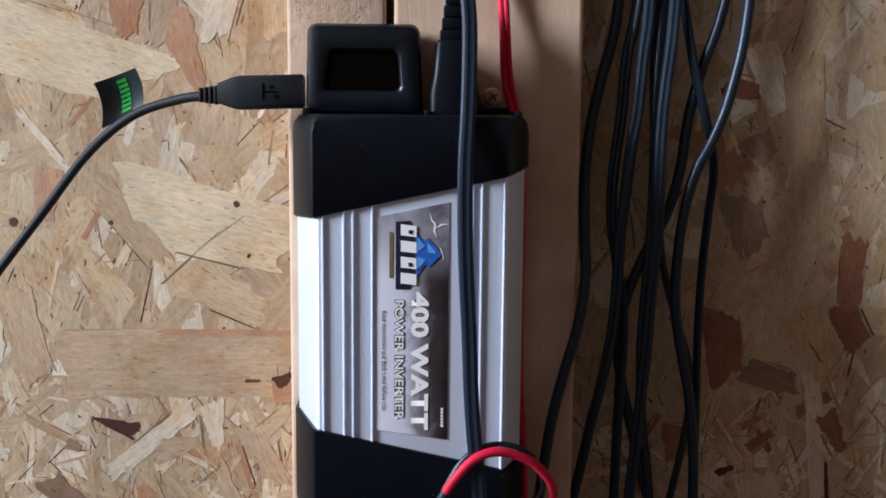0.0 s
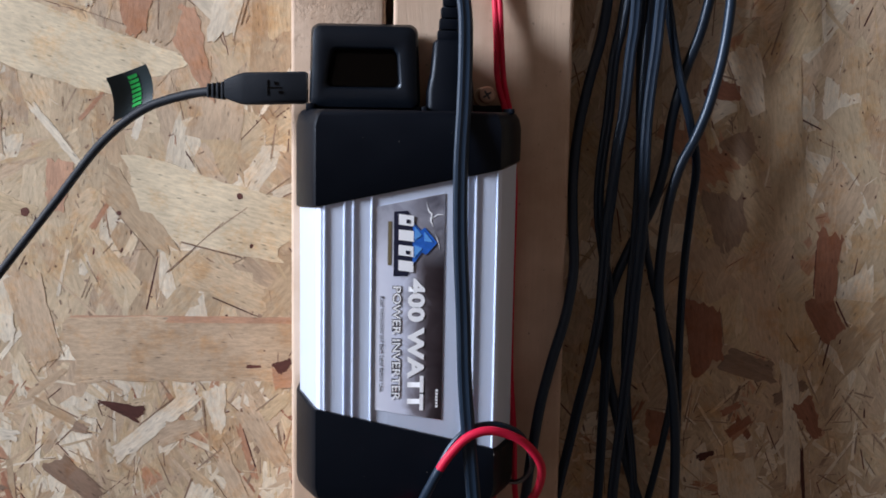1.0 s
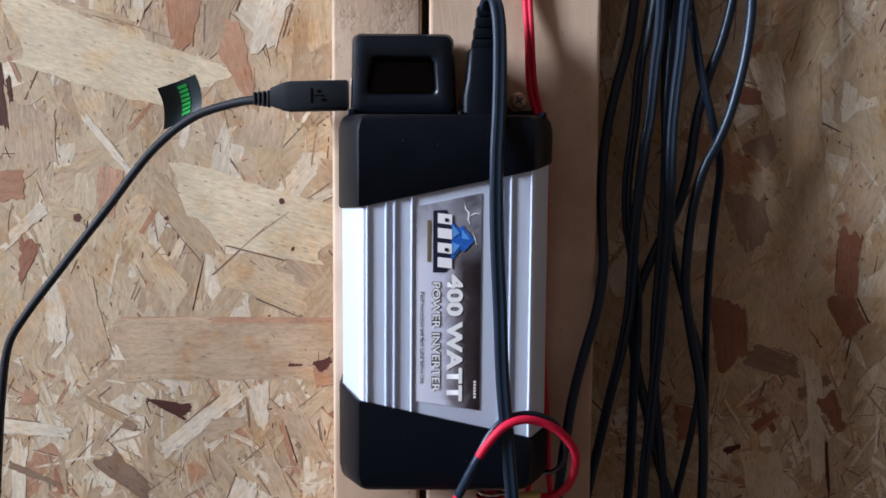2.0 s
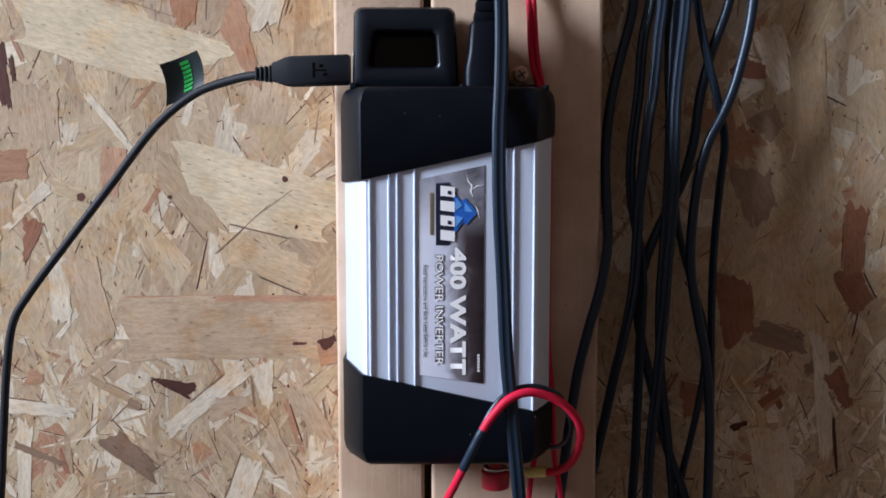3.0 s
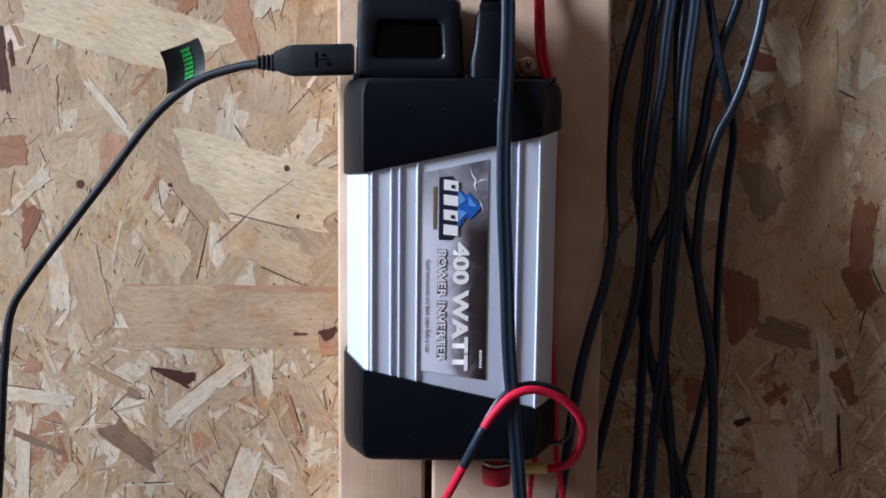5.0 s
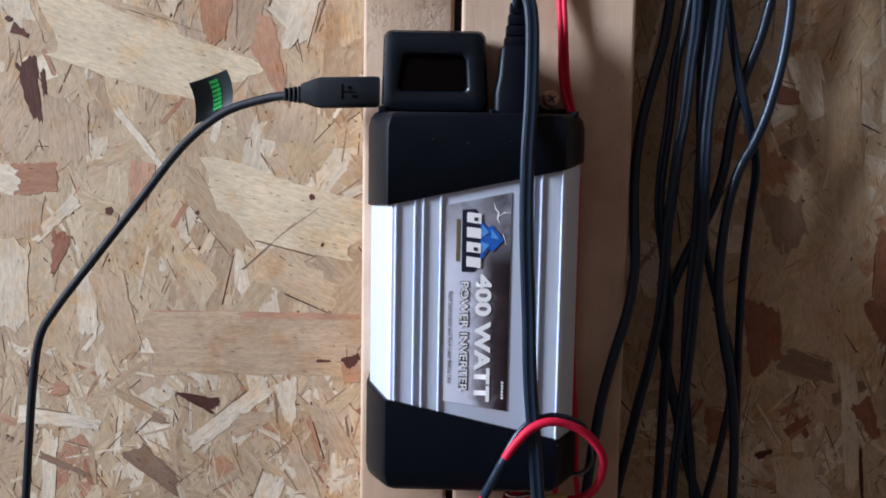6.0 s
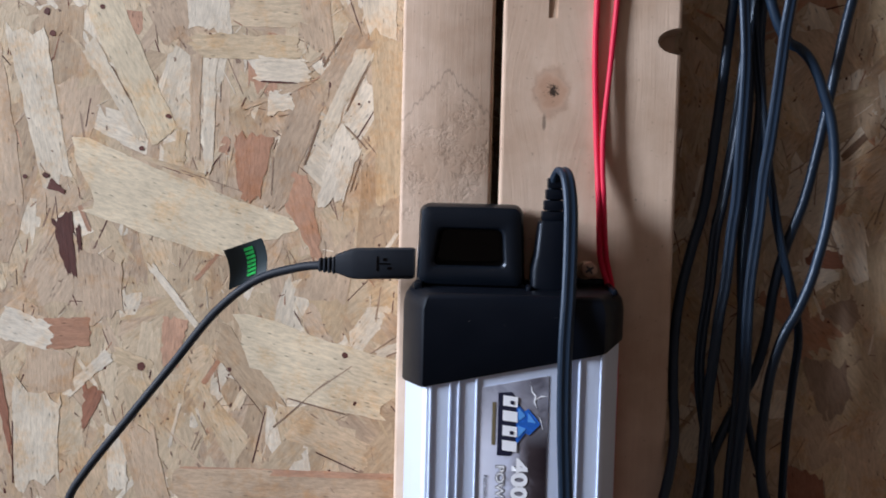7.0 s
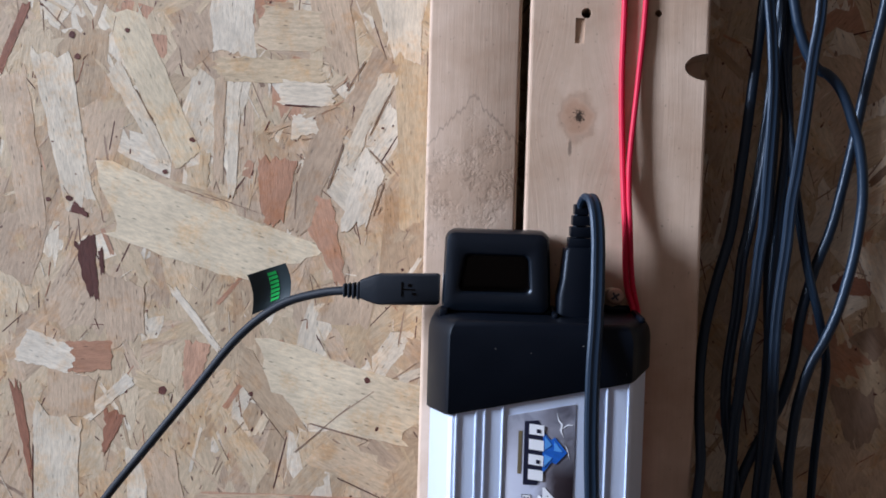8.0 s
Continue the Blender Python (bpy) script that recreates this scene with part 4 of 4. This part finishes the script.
under(part("cross_slot", bm, M_GREY_INK, screw, "dark cross slot", smooth=False), screw)

# ---- red wires ----


def wire(name, label, pts, r, mat, cat="wire", group="red wires"):
    bm = bmesh.new()
    sweep(bm, spline([Vector(p) / 1000 for p in pts]), round_section(r, 10))
    return tagged(finish(name, bm, mat), label, cat, group)


wire("red_wire", "thin red insulated wire running down the stud", [(24, 464.5, 1900), (25, 465.2, 1720), (26, 465.2, 1612), (26, 465.2, 1570), (28, 464.6, 1528), (30, 461, 1495), (31.5, 461, 1470), (37, 462, 1450), (41.2, 462.4, 1420), (41.2, 462.4, 1370), (41.6, 462, 1325), (43.6, 456, 1292), (44, 448, 1265), (47.5, 443, 1238), (51, 450, 1180), (52, 463, 1090), (50, 465, 980)], 0.0015, M_REDWIRE)
wire("red_wire", "thin red insulated wire running down the stud", [(41, 464.5, 1900), (39, 465.2, 1720), (36.5, 465.2, 1612), (34, 464.8, 1570), (31, 462.5, 1528), (32.5, 461, 1495), (34.5, 461, 1470), (39, 464, 1450), (41.0, 465.4, 1420), (41.0, 465.4, 1370), (41.4, 465, 1320), (42, 463, 1290), (36, 459, 1266), (31.5, 456, 1238), (30, 460, 1180), (32, 465, 1080), (34, 465, 980)], 0.0014, M_REDWIRE)
lead = empty("battery_lead", 0.03, 0.437, 1.259)
tagged(lead, "looped red battery lead with black sleeve and yellow crimp", "wire")
LEAD = [(33, 437, 1259.5), (42, 434, 1260.5), (49, 426, 1267), (52.5, 416, 1280), (51, 407, 1293), (43, 402, 1304), (33, 399.5, 1309.5), (24, 397.5, 1311), (16, 396.5, 1308), (9.5, 396, 1301.5), (4, 396, 1293.5), (-2, 398, 1281), (-7.5, 402, 1268), (-14, 410, 1252), (-20, 420, 1236), (-32, 440, 1200), (-45, 460, 1140), (-48, 465, 1060)]
line = spline([Vector(p) / 1000 for p in LEAD])
bm = bmesh.new()
sweep(bm, line, round_section(0.0021, 12))
under(part("insulation", bm, M_REDWIRE, lead, "red insulation"), lead)
bm = bmesh.new()
a_, b_ = 10 * 8, 12 * 8 - 2
sweep(bm, line[a_:b_], lambda t: round_section(0.00225 + 0.0001 * math.sin(t * 9) ** 2, 12))
under(part("sleeve", bm, M_RUBBER, lead, "black shrink sleeve"), lead)
bm = bmesh.new()
sweep(bm, spline([(0.0265, 0.4385, 1.2590), (0.0300, 0.4375, 1.2590), (0.0350, 0.4365, 1.2597), (0.0385, 0.4355, 1.2600)], 4), lambda t: round_section(0.0023 + 0.0005 * (t > 0.3), 12))
under(part("crimp", bm, M_YELLOW, lead, "yellow crimp sleeve"), lead)
bm = bmesh.new()
box(bm, 0.0135, 0.0275, 0.4365, 0.4400, 1.2602, 1.2612, 0.0003)
under(part("lug", bm, M_STEEL, lead, "tinned ring lug"), lead)
# thin black line that follows the back of the red loop
wire("dark_loop_line", "thin black line looped behind the red lead", [(3, 399, 1293), (9, 399.5, 1303.5), (16, 400.5, 1310.5), (25, 402, 1313), (34, 404, 1311.5), (42, 408, 1306), (47.5, 416, 1294), (49, 428, 1282), (45, 440, 1272), (38, 452, 1268)], 0.0012, M_RUBBER, "wire", "black wires")

# ---- cords hanging beside the stud ----
ROUND, FLAT, THIN, FLAT_THIN = round_section(0.0027, 12), zip_section(0.00165, 8), round_section(0.0020, 10), zip_section(0.0014, 8)


def cord(section, pts, turn=0.3, twist=1.2):
    bm = bmesh.new()
    sweep(bm, spline([Vector(p) / 1000 for p in pts]), section, turn=turn, twist=twist)
    two = len(section) == 16
    text = "black two-core flex hanging against the strand board" if two else "black round flex hanging against the strand board"
    return tagged(finish("hanging_cord", bm, M_RUBBER), text, "cord", "hanging cords")


cord(ROUND, [(116.3, 497, 1900), (103.8, 482.0, 1700), (98.0, 483.0, 1614.0), (96.1, 483.0, 1590.1), (94.0, 483.0, 1566.2), (91.8, 483.0, 1542.3), (89.3, 483.0, 1518.4), (86.4, 483.0, 1494.6), (80.7, 483.0, 1471.5), (76.0, 482.8, 1448.1), (73.7, 481.5, 1424.2), (73.2, 475.3, 1400.2), (73.1, 466.4, 1376.3), (69.0, 460.3, 1352.9), (62.5, 458.7, 1329.8), (57.1, 458.5, 1306.4), (53.7, 458.5, 1282.7), (50.9, 458.5, 1258.9), (37.4, 458.5, 1130), (33.4, 458.5, 960)])
cord(FLAT, [(119.7, 490, 1900), (111.5, 482, 1700), (107.2, 482, 1614), (106.5, 482, 1600), (105.2, 482, 1586), (102.9, 482, 1557), (99.8, 482, 1528), (95.9, 482, 1499), (92.8, 482, 1482), (91.1, 482, 1455), (89.6, 482, 1441), (88.2, 482, 1428), (87.5, 482, 1413), (88.3, 482, 1398), (90.8, 482, 1383), (93.6, 482, 1368), (95.2, 482, 1353), (95.4, 482, 1337), (94.7, 482, 1321), (94, 482, 1290), (93.3, 482, 1258), (92.5, 482, 1241), (91.5, 482, 1215), (89.5, 482, 1130), (86.5, 490, 960)], 0.3, 0.8)
cord(FLAT, [(65.2, 490, 1900), (87.7, 476, 1700), (99.3, 476, 1613), (101.9, 476, 1591), (103.3, 476, 1571), (103.3, 476, 1551), (102.6, 476, 1528), (101.6, 476, 1500), (100, 476, 1485), (97.8, 476, 1456), (95.3, 476, 1439), (93, 476, 1413), (91.4, 476, 1399), (90.8, 476, 1384), (90.3, 476, 1369), (89.4, 476, 1353), (87.4, 476, 1338), (83.8, 476, 1319), (79.6, 476, 1301), (75.1, 476, 1278), (70, 476, 1253), (64.4, 476, 1217), (62.4, 476, 1130), (59.4, 484, 960)], -0.4, 1.6)
cord(FLAT, [(120.4, 490, 1900), (115.7, 487, 1700), (113.3, 487, 1615), (112.6, 487, 1601), (112, 487, 1584), (112.6, 487, 1570), (114, 487, 1555), (114.3, 487, 1543), (113.4, 487, 1529), (112.2, 487, 1514), (110.8, 487, 1488), (109.8, 487, 1461), (109.5, 487, 1441), (109.4, 487, 1425), (109.2, 487, 1407), (108.6, 487, 1389), (107.6, 487, 1371), (106.6, 487, 1355), (106, 487, 1336), (106.4, 487, 1317), (108.4, 487, 1292), (111.2, 487, 1273), (113.8, 487, 1247), (116.1, 487, 1213), (114.1, 487, 1130), (111.1, 495, 960)], 0.2, -1.2)
cord(FLAT, [(136.5, 490, 1900), (128.3, 472, 1700), (124, 472, 1613), (123, 472, 1599), (121.2, 472, 1585), (118.8, 472, 1557), (116, 472, 1529), (113.8, 472, 1512), (112.3, 472, 1489), (110.6, 472, 1472), (109.2, 472, 1454), (108.8, 472, 1437), (109, 472, 1414), (108.9, 472, 1399), (108.1, 472, 1384), (107, 472, 1369), (106.1, 472, 1354), (105.4, 472, 1339), (104.2, 472, 1324), (102, 472, 1293), (99.3, 472, 1261), (98.1, 472, 1219), (96.1, 472, 1130), (93.1, 480, 960)], -0.2, 1.0)
cord(ROUND, [(157.9, 497, 1900), (173.2, 488.0, 1700), (161.0, 489.0, 1616.0), (156.6, 489.0, 1592.4), (152.4, 489.0, 1568.8), (148.5, 489.0, 1545.1), (144.2, 489.0, 1521.5), (139.0, 489.0, 1498.1), (131.3, 489.0, 1475.5), (125.9, 489.0, 1452.4), (123.2, 489.0, 1428.6), (117.2, 489.0, 1405.6), (106.7, 489.0, 1384.6), (98.0, 489.0, 1362.4), (94.0, 489.0, 1339.2), (97.1, 489.0, 1315.8), (102.9, 489.0, 1292.5), (108.4, 489.0, 1269.2), (115.9, 489.0, 1246.4), (124.2, 489.0, 1223.9), (150.4, 489.0, 1130), (146.4, 489.0, 960)])
cord(ROUND, [(64.9, 490, 1900), (95.6, 478, 1697.8), (111.9, 478, 1613.6), (115.1, 478, 1599.7), (119.6, 478, 1587.8), (124.9, 478, 1579.9), (130.4, 478, 1576.9), (135.4, 478, 1572), (139.9, 478, 1564.1), (144, 478, 1553.2), (147.4, 478, 1543.2), (149.9, 478, 1529.4), (150.8, 478, 1514.5), (149.9, 478, 1500.6), (148, 478, 1485.8), (145.1, 478, 1471.9), (141.2, 478, 1457), (135.5, 478, 1442.2), (129, 478, 1429.3), (124.5, 478, 1414.4), (122.1, 478, 1399.5), (120.7, 478, 1383.7), (120.1, 478, 1368.8), (120.8, 478, 1356.9), (122.8, 478, 1345), (126, 478, 1329.2), (129.5, 478, 1313.3), (132.1, 478, 1291.5), (133.4, 478, 1269.7), (133.4, 478, 1244), (133.1, 478, 1217.2), (131.1, 478, 1133), (129.5, 491, 960)])
cord(FLAT_THIN, [(115.5, 497, 1900), (100.6, 486, 1696.4), (107, 486, 1614.6), (108.9, 486, 1591.1), (111.6, 486, 1567.7), (115.3, 486, 1544.3), (118.9, 486, 1520.9), (123.2, 486, 1497.6), (128.2, 486, 1474.6), (134.6, 486, 1451.9), (139.2, 486, 1429.1), (137.5, 486, 1405.7), (135.7, 486, 1382.2), (134.8, 486, 1358.5), (134.7, 486, 1334.9), (135.2, 486, 1311.3), (135.6, 486, 1287.6), (135.5, 486, 1264), (135, 486, 1240.3), (133.9, 486, 1135), (130, 486, 967.5)])
cord(THIN, [(112, 497, 1900), (113, 498.5, 1640), (111.5, 498.5, 1560), (110, 498.5, 1470), (116.0, 498.5, 1394.0), (120.2, 498.5, 1370.4), (126.8, 498.5, 1347.4), (133.9, 498.5, 1324.8), (134.9, 498.5, 1301.1), (131.8, 498.5, 1277.4), (127.2, 498.5, 1253.8), (122.6, 498.5, 1230.3), (106.9, 498.5, 1130), (102.9, 498.5, 960)])
